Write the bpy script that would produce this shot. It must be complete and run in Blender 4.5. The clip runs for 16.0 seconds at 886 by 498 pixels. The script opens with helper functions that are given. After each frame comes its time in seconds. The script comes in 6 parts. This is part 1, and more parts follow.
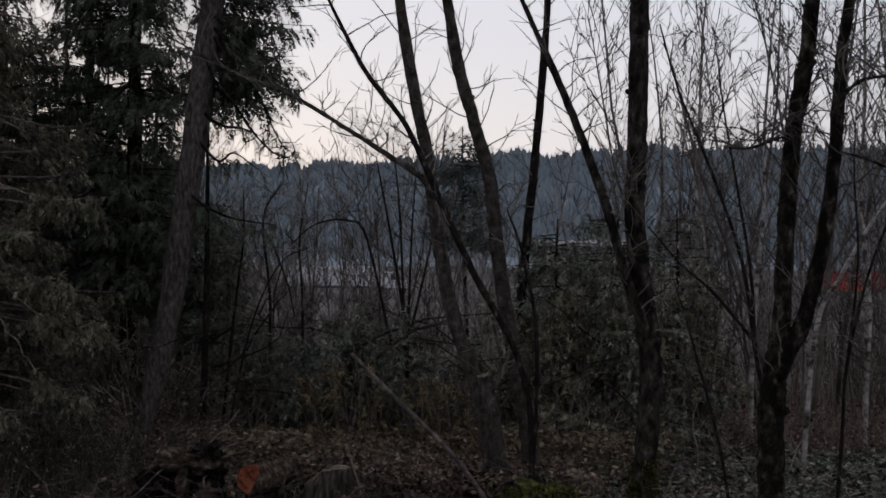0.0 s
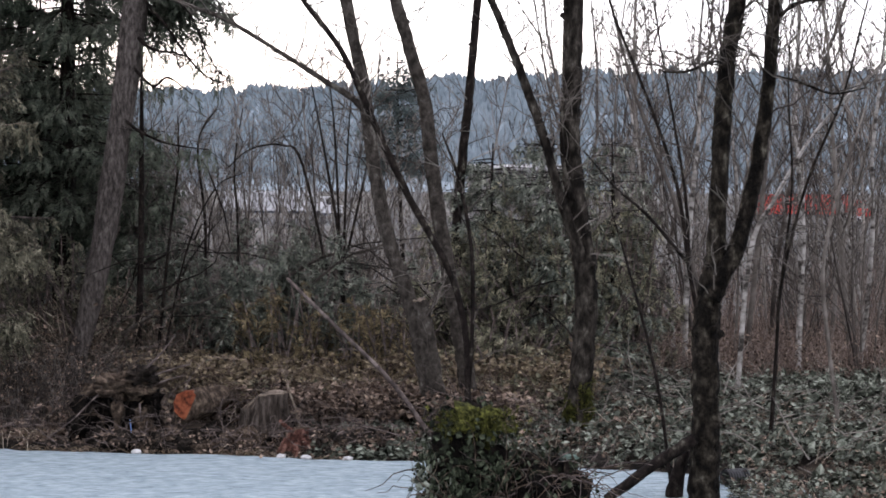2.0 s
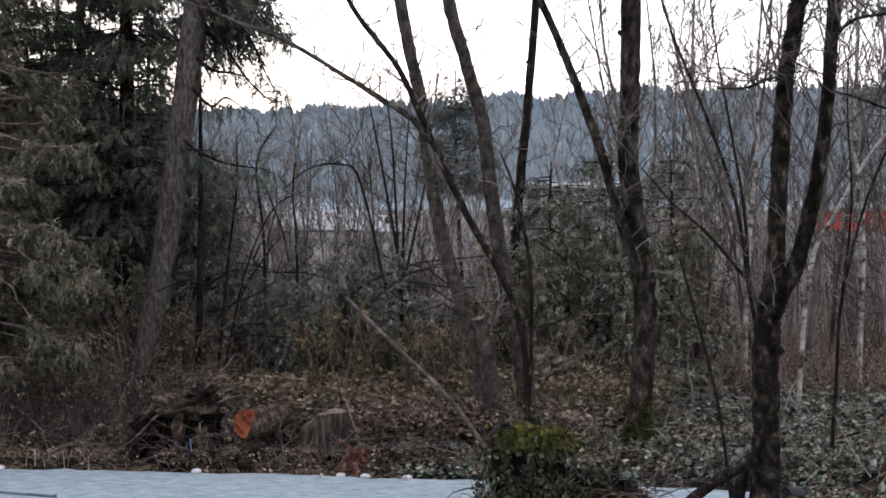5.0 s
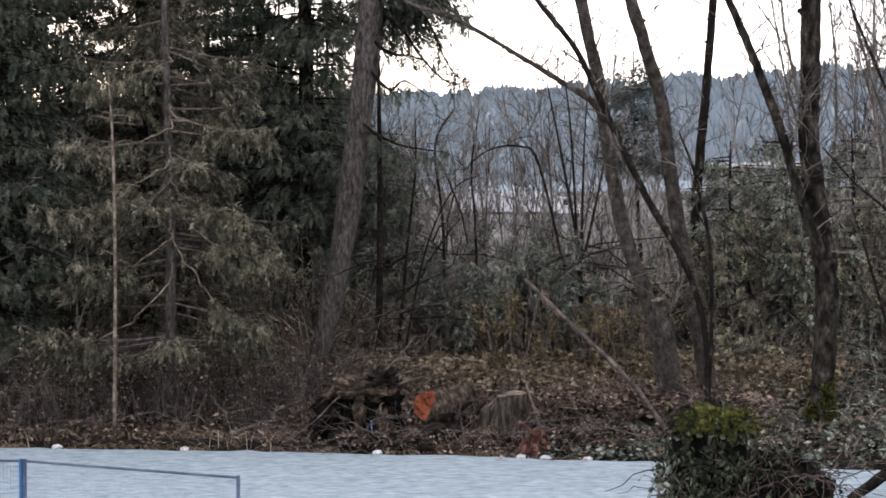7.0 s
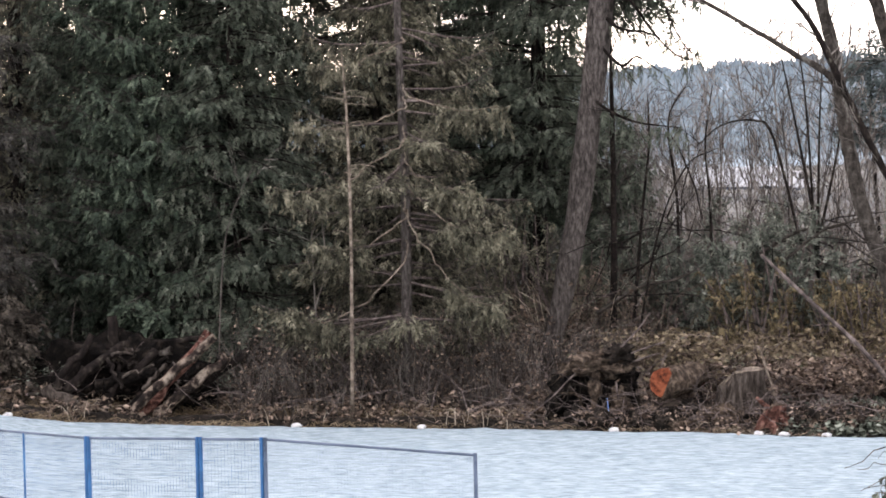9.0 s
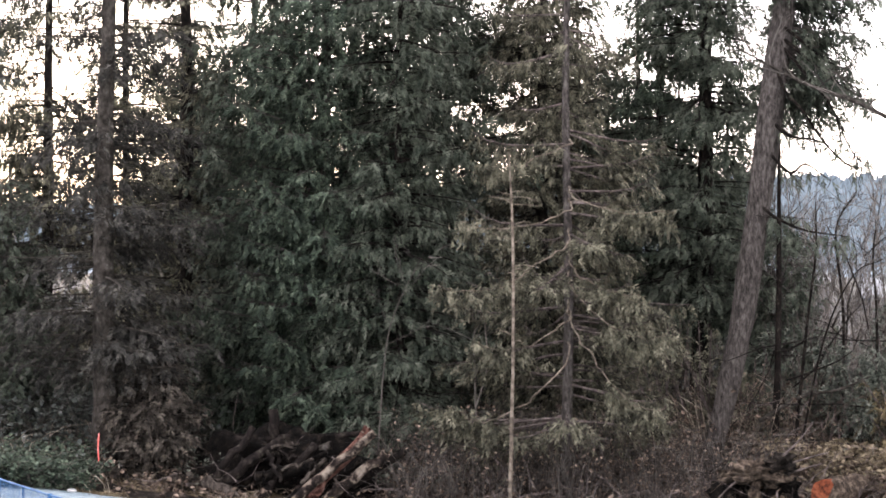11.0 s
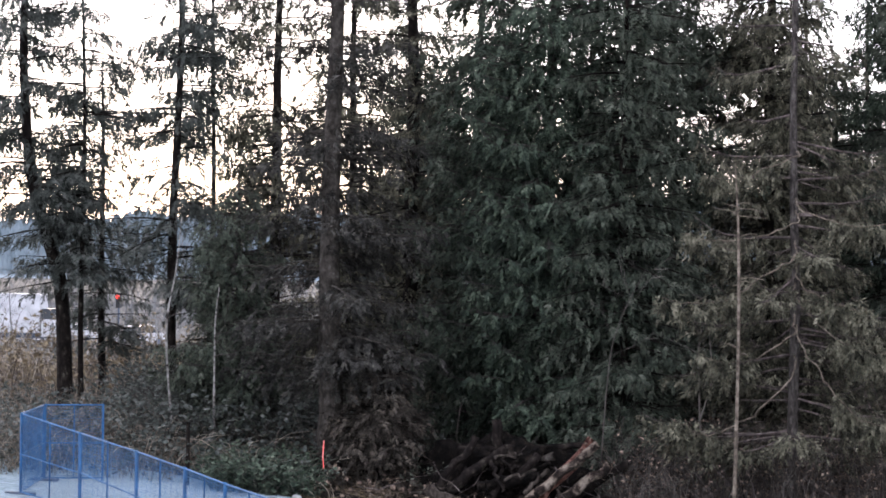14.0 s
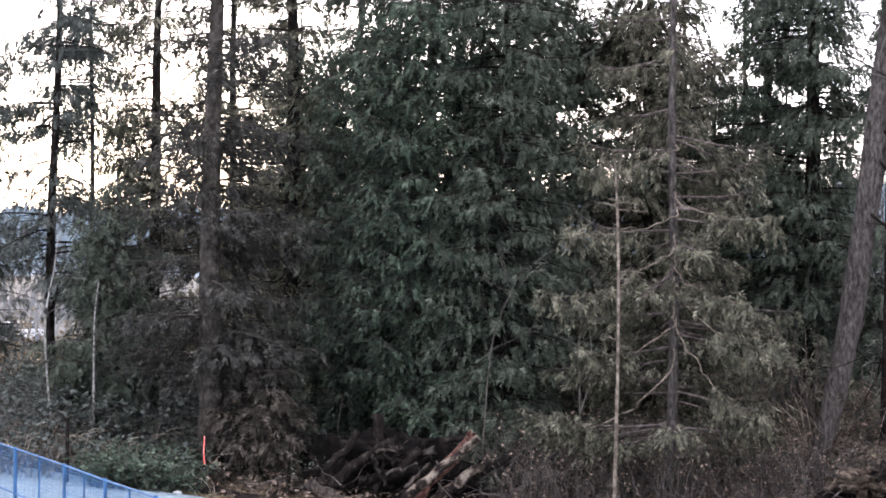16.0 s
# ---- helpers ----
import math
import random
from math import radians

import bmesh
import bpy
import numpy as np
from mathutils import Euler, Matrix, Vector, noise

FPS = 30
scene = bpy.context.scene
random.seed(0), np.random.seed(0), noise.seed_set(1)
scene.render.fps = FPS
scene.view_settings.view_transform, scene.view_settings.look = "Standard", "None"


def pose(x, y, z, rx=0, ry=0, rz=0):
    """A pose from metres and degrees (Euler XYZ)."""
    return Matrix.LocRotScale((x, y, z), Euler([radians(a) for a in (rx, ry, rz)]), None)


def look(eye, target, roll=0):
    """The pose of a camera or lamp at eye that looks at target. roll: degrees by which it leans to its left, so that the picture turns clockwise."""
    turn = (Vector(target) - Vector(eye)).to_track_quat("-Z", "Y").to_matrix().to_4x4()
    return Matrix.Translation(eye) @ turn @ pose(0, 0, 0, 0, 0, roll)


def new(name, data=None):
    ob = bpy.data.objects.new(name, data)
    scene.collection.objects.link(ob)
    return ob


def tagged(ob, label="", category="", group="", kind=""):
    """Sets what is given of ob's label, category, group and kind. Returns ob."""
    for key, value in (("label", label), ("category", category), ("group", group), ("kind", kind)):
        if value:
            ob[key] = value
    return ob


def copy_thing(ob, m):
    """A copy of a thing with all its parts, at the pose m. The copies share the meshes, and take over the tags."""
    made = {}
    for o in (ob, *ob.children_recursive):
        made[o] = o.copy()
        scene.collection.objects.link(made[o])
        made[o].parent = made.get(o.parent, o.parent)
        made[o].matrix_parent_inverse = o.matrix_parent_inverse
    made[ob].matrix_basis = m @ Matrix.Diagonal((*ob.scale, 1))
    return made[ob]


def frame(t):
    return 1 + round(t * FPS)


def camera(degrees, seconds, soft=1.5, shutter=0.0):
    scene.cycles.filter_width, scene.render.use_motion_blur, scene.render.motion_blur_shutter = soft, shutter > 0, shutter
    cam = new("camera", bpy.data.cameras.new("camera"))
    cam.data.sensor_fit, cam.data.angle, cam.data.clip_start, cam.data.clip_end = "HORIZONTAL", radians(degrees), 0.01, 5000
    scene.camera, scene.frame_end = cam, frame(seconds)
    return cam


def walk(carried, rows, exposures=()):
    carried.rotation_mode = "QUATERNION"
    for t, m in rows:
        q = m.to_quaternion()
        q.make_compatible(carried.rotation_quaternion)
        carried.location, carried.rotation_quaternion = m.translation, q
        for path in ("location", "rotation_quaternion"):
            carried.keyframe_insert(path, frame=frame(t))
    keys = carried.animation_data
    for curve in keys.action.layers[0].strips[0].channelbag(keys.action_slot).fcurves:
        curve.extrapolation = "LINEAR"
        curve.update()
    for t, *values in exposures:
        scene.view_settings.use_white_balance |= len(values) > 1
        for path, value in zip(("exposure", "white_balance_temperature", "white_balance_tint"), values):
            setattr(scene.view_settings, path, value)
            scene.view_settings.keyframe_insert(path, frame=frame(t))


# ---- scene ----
EYE = 6.0
cam = camera(21.0, 16.0, 1.75)
# seconds, yaw, pitch, roll: the camera turns on one spot
ROWS = [
    (0.0, 1.055, 0.200, 0.566),
    (0.5, 0.542, -1.271, 0.550),
    (1.0, 0.170, -1.572, 0.578),
    (1.5, 0.000, -1.551, 0.499),
    (2.0, -0.503, -1.597, 0.381),
    (2.5, -0.642, -1.472, 0.389),
    (3.0, -0.629, -1.353, 0.145),
    (3.5, -0.465, -1.094, -0.073),
    (3.7, -0.253, -1.004, -0.210),
    (5.8, 1.501, -1.251, 0.571),
    (6.0, 1.750, -1.330, 0.802),
    (6.3, 2.580, -1.930, 1.365),
    (6.5, 3.175, -1.644, 0.711),
    (7.0, 5.188, -1.585, -0.388),
    (7.5, 5.615, -1.905, -0.869),
    (8.0, 5.417, -2.124, -0.987),
    (8.5, 7.709, -2.189, -1.254),
    (9.0, 10.803, -2.044, -1.259),
    (9.2, 11.675, -2.250, -1.210),
    (11.3, 15.320, 0.617, 0.422),
    (11.5, 15.878, 0.633, 0.466),
    (12.0, 17.385, 0.832, 0.741),
    (12.5, 18.712, 0.722, 0.957),
    (13.0, 19.439, 0.761, 0.965),
    (13.5, 20.117, 0.798, 0.906),
    (14.0, 20.075, 0.606, 0.798),
    (14.5, 19.753, 0.375, 0.627),
    (15.0, 18.844, 0.413, 0.471),
    (15.5, 18.051, 0.520, 0.451),
    (16.0, 17.216, 0.501, 0.581),
]
EXPOSURES = [(t, e, k, 14) for t, e, k in ((0.0, -1.2, 6300), (0.2, -0.85, 6300), (0.5, -0.05, 6350), (1.0, 0.53, 6350), (2.0, 0.7, 6380), (3.7, 0.47, 6400), (5.8, 0.58, 6400), (7.0, 0.82, 6550), (8.0, 1.2, 6650), (9.0, 1.39, 6780), (11.3, 1.6, 6600), (13.0, 1.33, 6080), (14.0, 1.0, 6030), (15.0, 1.26, 6060), (15.5, 1.44, 6080), (16.0, 1.54, 6100))]


def turned(yaw, pitch, roll):
    return pose(0, 0, EYE, 90 + pitch, 0, yaw) @ pose(0, 0, 0, 0, 0, roll)


walk(cam, [(t, turned(yaw, pitch, roll)) for t, yaw, pitch, roll in ROWS], EXPOSURES)

# ---- world and light ----
SUN_AZ, SUN_EL = -24.0, 8.0
world = bpy.data.worlds.new("dusk_sky")
scene.world = world
world.use_nodes = True
wn, wl = world.node_tree.nodes, world.node_tree.links
sky = wn.new("ShaderNodeTexSky")
sky.sky_type, sky.sun_disc = "NISHITA", False
sky.sun_elevation, sky.sun_rotation = radians(SUN_EL), radians(SUN_AZ)
sky.air_density, sky.dust_density, sky.ozone_density = 1.0, 0.6, 2.0
haze = wn.new("ShaderNodeMix")
haze.data_type = "RGBA"
haze.inputs[0].default_value = 0.72
haze.inputs[7].default_value = (9.6, 9.45, 10.3, 1)
wl.new(sky.outputs[0], haze.inputs[6])
wl.new(haze.outputs[2], wn["Background"].inputs[0])
wn["Background"].inputs[1].default_value = 0.195
sun_data = bpy.data.lights.new("sun", "SUN")
sun_data.energy, sun_data.angle, sun_data.color = 1.2, radians(10), (1.0, 0.76, 0.55)
sun = new("sun", sun_data)
d = Vector((math.sin(radians(SUN_AZ)) * math.cos(radians(SUN_EL)), math.cos(radians(SUN_AZ)) * math.cos(radians(SUN_EL)), math.sin(radians(SUN_EL))))
sun.matrix_world = look(d * 60, (0, 0, 0))

# ---- materials ----


def material(name, stops, scale=4.0, detail=6.0, rough=0.85, bump=0.3, stretch=(1, 1, 1), island=0.0, objvar=0.0, translucent=0.0, fine=0.0, bump_dist=0.02):
    """A rough natural surface: a colour ramp over noise in object space, finer noise in the relief, chance per island or object."""
    m = bpy.data.materials.new(name)
    m.use_nodes = True
    n, l = m.node_tree.nodes, m.node_tree.links
    b = n["Principled BSDF"]
    b.inputs["Roughness"].default_value = rough
    b.inputs["Specular IOR Level"].default_value = 0.06 if rough > 0.6 else 0.3
    co, mp = n.new("ShaderNodeTexCoord"), n.new("ShaderNodeMapping")
    mp.inputs["Scale"].default_value = stretch
    l.new(co.outputs["Object"], mp.inputs[0])
    tex = n.new("ShaderNodeTexNoise")
    tex.inputs["Scale"].default_value, tex.inputs["Detail"].default_value = scale, detail
    tex.inputs["Roughness"].default_value = 0.65
    l.new(mp.outputs[0], tex.inputs["Vector"])
    spread = n.new("ShaderNodeMapRange")
    spread.inputs[1].default_value, spread.inputs[2].default_value = 0.32, 0.68
    l.new(tex.outputs["Fac"], spread.inputs[0])
    value = spread.outputs[0]
    for amount, kind, socket in ((island, "ShaderNodeNewGeometry", "Random Per Island"), (objvar, "ShaderNodeObjectInfo", "Random")):
        if amount:
            src, mix = n.new(kind), n.new("ShaderNodeMix")
            mix.inputs[0].default_value = amount
            l.new(value, mix.inputs[2])
            l.new(src.outputs[socket], mix.inputs[3])
            value = mix.outputs[0]
    ramp = n.new("ShaderNodeValToRGB")
    while len(ramp.color_ramp.elements) < len(stops):
        ramp.color_ramp.elements.new(0.5)
    for e, (at, c) in zip(ramp.color_ramp.elements, stops):
        e.position, e.color = at, (*c, 1)
    l.new(value, ramp.inputs[0])
    l.new(ramp.outputs[0], b.inputs["Base Color"])
    if bump:
        t2, bp = n.new("ShaderNodeTexNoise"), n.new("ShaderNodeBump")
        t2.inputs["Scale"].default_value, t2.inputs["Detail"].default_value = fine or scale * 5, 5
        l.new(mp.outputs[0], t2.inputs["Vector"])
        bp.inputs["Strength"].default_value, bp.inputs["Distance"].default_value = bump, bump_dist
        l.new(t2.outputs["Fac"], bp.inputs["Height"])
        l.new(bp.outputs[0], b.inputs["Normal"])
    if translucent:
        tr, mx = n.new("ShaderNodeBsdfTranslucent"), n.new("ShaderNodeMixShader")
        l.new(ramp.outputs[0], tr.inputs[0])
        mx.inputs[0].default_value = translucent
        l.new(b.outputs[0], mx.inputs[1])
        l.new(tr.outputs[0], mx.inputs[2])
        l.new(mx.outputs[0], n["Material Output"].inputs[0])
    return m


def foliage(name, dark, mid, light, tr=0.25, blue=1.0, vary=0.2):
    cool = (1.0, 1.0, blue)
    dark, mid, light = tuple(q * 1.7 * c for q, c in zip(dark, cool)), tuple(q * 1.3 * c for q, c in zip(mid, cool)), tuple(q * c for q, c in zip(light, cool))
    return material(name, [(0.22, dark), (0.54, mid), (0.86, light)], 3.2, 5, 0.7, 0, island=vary, translucent=tr)


BARK = material("grey_brown_bark", [(0.1, (0.013, 0.011, 0.0092)), (0.45, (0.034, 0.029, 0.024)), (0.8, (0.062, 0.054, 0.046)), (0.99, (0.12, 0.113, 0.098))], 6, 10, 0.9, 1.0, (1, 1, 0.75), fine=20, bump_dist=0.05)
PALE_BARK = material("dry_grey_brown_bark", [(0.1, (0.025, 0.02, 0.01872)), (0.5, (0.075, 0.06, 0.05382)), (0.9, (0.16, 0.13, 0.117))], 5, 8, 0.9, 0.8, fine=16)
BARK_DARK = material("dark_wet_bark", [(0.1, (0.00312, 0.002625, 0.00216)), (0.55, (0.01092, 0.00825, 0.0072)), (0.85, (0.02652, 0.02175, 0.01728)), (0.98, (0.078, 0.075, 0.0576))], 7, 9, 0.85, 1.0, (1, 1, 0.6), fine=20, bump_dist=0.04)
ROUGH_BARK = material("rough_dark_maple_bark", [(0.25, (0.0025, 0.0021, 0.0017)), (0.52, (0.0095, 0.0078, 0.006)), (0.78, (0.03, 0.0255, 0.019)), (0.97, (0.075, 0.07, 0.054))], 4.6, 10, 0.92, 1.0, (1, 1, 0.7), fine=12, bump_dist=0.1)
MAPLE_BARK = material("dark_grey_maple_bark", [(0.25, (0.0045, 0.0038, 0.0031)), (0.52, (0.018, 0.0152, 0.0123)), (0.78, (0.043, 0.0375, 0.0305)), (0.97, (0.09, 0.084, 0.068))], 4.6, 10, 0.92, 1.0, (1, 1, 0.5), fine=12, bump_dist=0.07)
BARK_CEDAR = material("fibrous_cedar_bark", [(0.1, (0.01579, 0.01342, 0.01211)), (0.5, (0.04894, 0.04184, 0.03713)), (0.9, (0.09865, 0.08683, 0.0775))], 11, 10, 0.9, 1.0, (1.2, 1.2, 0.45), fine=14, bump_dist=0.04)
BARK_BIRCH = material("white_birch_bark", [(0.2, (0.0288, 0.0252, 0.0216)), (0.42, (0.144, 0.1332, 0.1188)), (0.8, (0.3024, 0.288, 0.2664))], 5, 6, 0.7, 0.4, (0.432, 0.432, 0.864))
BARK_TWIG = material("thin_grey_twig_bark", [(0.22, (0.016, 0.013, 0.012)), (0.52, (0.075, 0.065, 0.056)), (0.85, (0.23, 0.21, 0.185))], 1.2, 4, 0.9, 0, island=0.5, objvar=0.3)
DEAD_TWIG = material("bare_tan_dead_twig", [(0.22, (0.02134, 0.01632, 0.013)), (0.52, (0.1261, 0.09996, 0.07583)), (0.85, (0.388, 0.3366, 0.2654))], 0.7, 6, 0.9, 0, island=0.45)
GREEN_DARK = foliage("dark_green_cedar_leaf", (0.0095, 0.0132, 0.0092), (0.043, 0.0565, 0.0375), (0.142, 0.17, 0.112), blue=1.06)
GREEN_CEDAR = foliage("dull_green_cedar_frond", (0.01261, 0.01664, 0.01139), (0.05238, 0.06032, 0.04142), (0.1406, 0.1508, 0.1087), blue=1.06)
GREEN_FIR = foliage("grey_green_fir_needle", (0.01746, 0.0208, 0.01553), (0.0582, 0.06344, 0.04763), (0.1552, 0.1581, 0.1222), blue=1.16)
BROWN_SPRUCE = foliage("olive_brown_spruce_needle", (0.011, 0.0105, 0.0068), (0.071, 0.068, 0.042), (0.245, 0.228, 0.145), blue=1.12)
BROWN_FIR = foliage("dark_brown_green_fir_needle", (0.0086, 0.0083, 0.0068), (0.038, 0.036, 0.028), (0.132, 0.122, 0.093), blue=1.12)
GREEN_BLUE = foliage("blue_green_pine_needle", (0.02, 0.028, 0.027), (0.05, 0.063, 0.059), (0.11, 0.13, 0.12))
RUST_SPRUCE = foliage("dull_brown_dying_needle", (0.01, 0.0085, 0.0063), (0.046, 0.039, 0.029), (0.15, 0.126, 0.092), blue=1.09)
OLIVE = foliage("olive_brown_hemlock_needle", (0.0125, 0.0125, 0.0085), (0.1, 0.098, 0.065), (0.36, 0.335, 0.23), vary=0.4)
GREEN_BRUSH = foliage("dark_green_fallen_bough", (0.0125, 0.015, 0.0118), (0.088, 0.098, 0.078), (0.35, 0.36, 0.29), vary=0.35)
YELLOW_GREEN = foliage("yellow_green_bramble_leaf", (0.0125, 0.0108, 0.006), (0.095, 0.075, 0.041), (0.31, 0.25, 0.145), vary=0.5)
TAN_LEAF = foliage("tan_winter_bramble_leaf", (0.022, 0.017, 0.011), (0.11, 0.088, 0.056), (0.27, 0.22, 0.145), vary=0.5)
BRAMBLE_LEAF = foliage("grey_green_bramble_leaf", (0.006, 0.0066, 0.0049), (0.056, 0.062, 0.047), (0.27, 0.29, 0.235), 0.1, vary=0.5)
IVY_LEAF = foliage("glossy_ivy_leaf", (0.0016, 0.0021, 0.0011), (0.009, 0.0115, 0.0062), (0.075, 0.088, 0.056), 0.05, vary=0.5)
DEAD_LEAF = foliage("brown_dead_leaf", (0.009, 0.0062, 0.005), (0.07, 0.051, 0.038), (0.29, 0.22, 0.168), 0.1, vary=0.5)
MOSS = material("yellow_green_moss", [(0.1, (0.006, 0.0065, 0.002)), (0.5, (0.036, 0.038, 0.01)), (0.95, (0.135, 0.136, 0.034))], 9, 7, 0.95, 0.9)
RED_STEM = material("red_brown_shrub_stem", [(0.1, (0.036, 0.02716, 0.02352)), (0.5, (0.126, 0.09215, 0.07644)), (0.95, (0.297, 0.2425, 0.2009))], 0.7, 4, 0.9, 0, island=0.6)
GRASS_DEAD = material("bleached_dead_grass", [(0.1, (0.04, 0.029, 0.018)), (0.5, (0.12, 0.09, 0.056)), (0.95, (0.27, 0.215, 0.14))], 0.8, 4, 0.9, 0, island=0.6)
EARTH = material("dark_root_soil", [(0.1, (0.003, 0.0025, 0.002)), (0.55, (0.013, 0.0105, 0.0085)), (0.95, (0.05, 0.04, 0.032))], 4, 9, 0.95, 1.0, bump_dist=0.06)
# wet soil taken nearly to black: shade of hollows is in the colour
SHADE_SOIL = material("wet_shade_black_soil", [(0.2, (0.0015, 0.0012, 0.001)), (0.6, (0.005, 0.004, 0.0033)), (0.98, (0.022, 0.017, 0.013))], 5, 9, 0.9, 1.0, bump_dist=0.06)
RED_ROT = material("red_brown_rotten_wood", [(0.15, (0.012, 0.005, 0.004)), (0.5, (0.06, 0.027, 0.02)), (0.95, (0.2, 0.11, 0.085))], 6, 9, 0.9, 1.0, bump_dist=0.05)
ROOT_MAT = material("brown_root_and_soil_mat", [(0.1, (0.012, 0.009, 0.007)), (0.5, (0.05, 0.037, 0.027)), (0.95, (0.15, 0.115, 0.085))], 7, 10, 0.95, 1.0, bump_dist=0.06)
STUMP_BARK = material("weathered_stump_wood", [(0.1, (0.012, 0.0095, 0.008)), (0.5, (0.04, 0.032, 0.026)), (0.95, (0.1, 0.084, 0.07))], 4, 10, 0.92, 1.0, (2.2, 2.2, 0.5), bump_dist=0.06)
LICHEN = material("grey_green_lichen", [(0.1, (0.04, 0.06, 0.05)), (0.5, (0.085, 0.12, 0.1)), (0.95, (0.16, 0.2, 0.17))], 14, 6, 0.9, 0.6)
GROUND = material("leaf_littered_ground", [(0.1, (0.005, 0.004, 0.0033)), (0.5, (0.016, 0.012, 0.009)), (0.95, (0.052, 0.041, 0.03))], 0.9, 12, 0.95, 1.0, fine=6, bump_dist=0.08)
CUT_WOOD = material("orange_red_cut_wood", [(0.15, (0.026, 0.009, 0.006)), (0.5, (0.12, 0.033, 0.016)), (0.9, (0.19, 0.062, 0.03))], 7, 8, 0.8, 0.5)
PEELED = material("half_peeled_log", [(0.3, (0.009, 0.007, 0.006)), (0.52, (0.03, 0.022, 0.018)), (0.66, (0.12, 0.094, 0.072)), (0.95, (0.21, 0.175, 0.14))], 3.4, 9, 0.9, 1.0, bump_dist=0.06)
PALE_WOOD = material("weathered_split_wood", [(0.1, (0.045, 0.036, 0.02774)), (0.5, (0.1125, 0.09, 0.06935)), (0.95, (0.225, 0.1875, 0.146))], 5, 8, 0.85, 0.6)
SHEET = material("white_ground_fabric", [(0.06, (0.125, 0.162, 0.18)), (0.45, (0.22, 0.274, 0.294)), (0.92, (0.34, 0.397, 0.42))], 6.5, 16, 0.85, 1.0, (0.55, 1.6, 1), fine=5, bump_dist=0.22)
SACK = material("white_woven_sack", [(0.3, (0.3, 0.3, 0.295)), (0.7, (0.48, 0.475, 0.46))], 6, 5, 0.8, 0.3)
BLUE_STEEL = material("blue_painted_steel", [(0.1, (0.008, 0.04, 0.1)), (0.5, (0.014, 0.07, 0.17)), (0.95, (0.036, 0.118, 0.245))], 2, 6, 0.45, 0.1, objvar=0.2)
DARK_STEEL = material("dull_grey_blue_steel", [(0.3, (0.03, 0.045, 0.07)), (0.7, (0.07, 0.09, 0.13))], 2, 6, 0.5, 0.1)
WIRE_GREY = material("galvanised_wire", [(0.3, (0.16, 0.2, 0.26)), (0.7, (0.28, 0.33, 0.4))], 2, 4, 0.5, 0)
# far twigs: bark colour lightened to carry the haze of distance
HAZED_TWIG = material("haze_paled_alder_bark", [(0.1, (0.1, 0.1, 0.1)), (0.5, (0.17, 0.168, 0.165)), (0.9, (0.26, 0.255, 0.25))], 0.1, 4, 0.95, 0, island=0.4, objvar=0.3)
CAR_WHITE = material("white_car_paint", [(0.2, (0.4, 0.4, 0.41)), (0.8, (0.55, 0.55, 0.56))], 1, 3, 0.3, 0)
CAR_GLASS = material("dark_car_window", [(0.2, (0.015, 0.017, 0.02)), (0.8, (0.03, 0.033, 0.037))], 1, 2, 0.12, 0)
TRUCK_RED = material("red_truck_paint", [(0.2, (0.34, 0.035, 0.028)), (0.8, (0.48, 0.06, 0.045))], 0.6, 4, 0.5, 0)
SIGNAL_RED = bpy.data.materials.new("lit_red_signal")
SIGNAL_RED.use_nodes = True
SIGNAL_RED.node_tree.nodes["Principled BSDF"].inputs["Base Color"].default_value = (0.5, 0.02, 0.015, 1)
SIGNAL_RED.node_tree.nodes["Principled BSDF"].inputs["Emission Color"].default_value = (1.0, 0.06, 0.03, 1)
SIGNAL_RED.node_tree.nodes["Principled BSDF"].inputs["Emission Strength"].default_value = 1.2
BLACK_PLASTIC = material("black_corrugated_plastic", [(0.3, (0.012, 0.012, 0.013)), (0.7, (0.03, 0.03, 0.032))], 3, 5, 0.5, 0.1)
PINK_TAPE = material("faded_pink_tape", [(0.3, (0.75, 0.13, 0.1)), (0.7, (0.85, 0.24, 0.2))], 6, 3, 0.6, 0)
BLUE_PLASTIC = material("blue_plastic_strap", [(0.3, (0.08, 0.16, 0.36)), (0.7, (0.2, 0.28, 0.45))], 6, 3, 0.5, 0)
FIELD = material("pale_winter_field", [(0.1, (0.028, 0.028, 0.026)), (0.55, (0.052, 0.053, 0.05)), (0.95, (0.1, 0.102, 0.098))], 0.05, 10, 0.95, 0.3)
# the air's blue haze over the hill is mixed into this base colour
HAZED_HILL = material("far_forest", [(0.0, (0.113, 0.141, 0.158)), (0.5, (0.155, 0.188, 0.207)), (1.0, (0.208, 0.245, 0.265))], 0.006, 6, 1.0, 0, island=0.25)
ROOF_PALE = material("pale_metal_roof", [(0.1, (0.13, 0.13, 0.125)), (0.9, (0.25, 0.25, 0.245))], 0.6, 5, 0.6, 0.1)
WALL_GREY = material("grey_cladding", [(0.3, (0.12, 0.115, 0.11)), (0.7, (0.19, 0.185, 0.175))], 0.3, 5, 0.8, 0.1)
ASPHALT = material("road_asphalt", [(0.3, (0.04, 0.04, 0.04)), (0.7, (0.07, 0.07, 0.068))], 0.5, 8, 0.9, 0.3)

# ---- mesh helpers ----


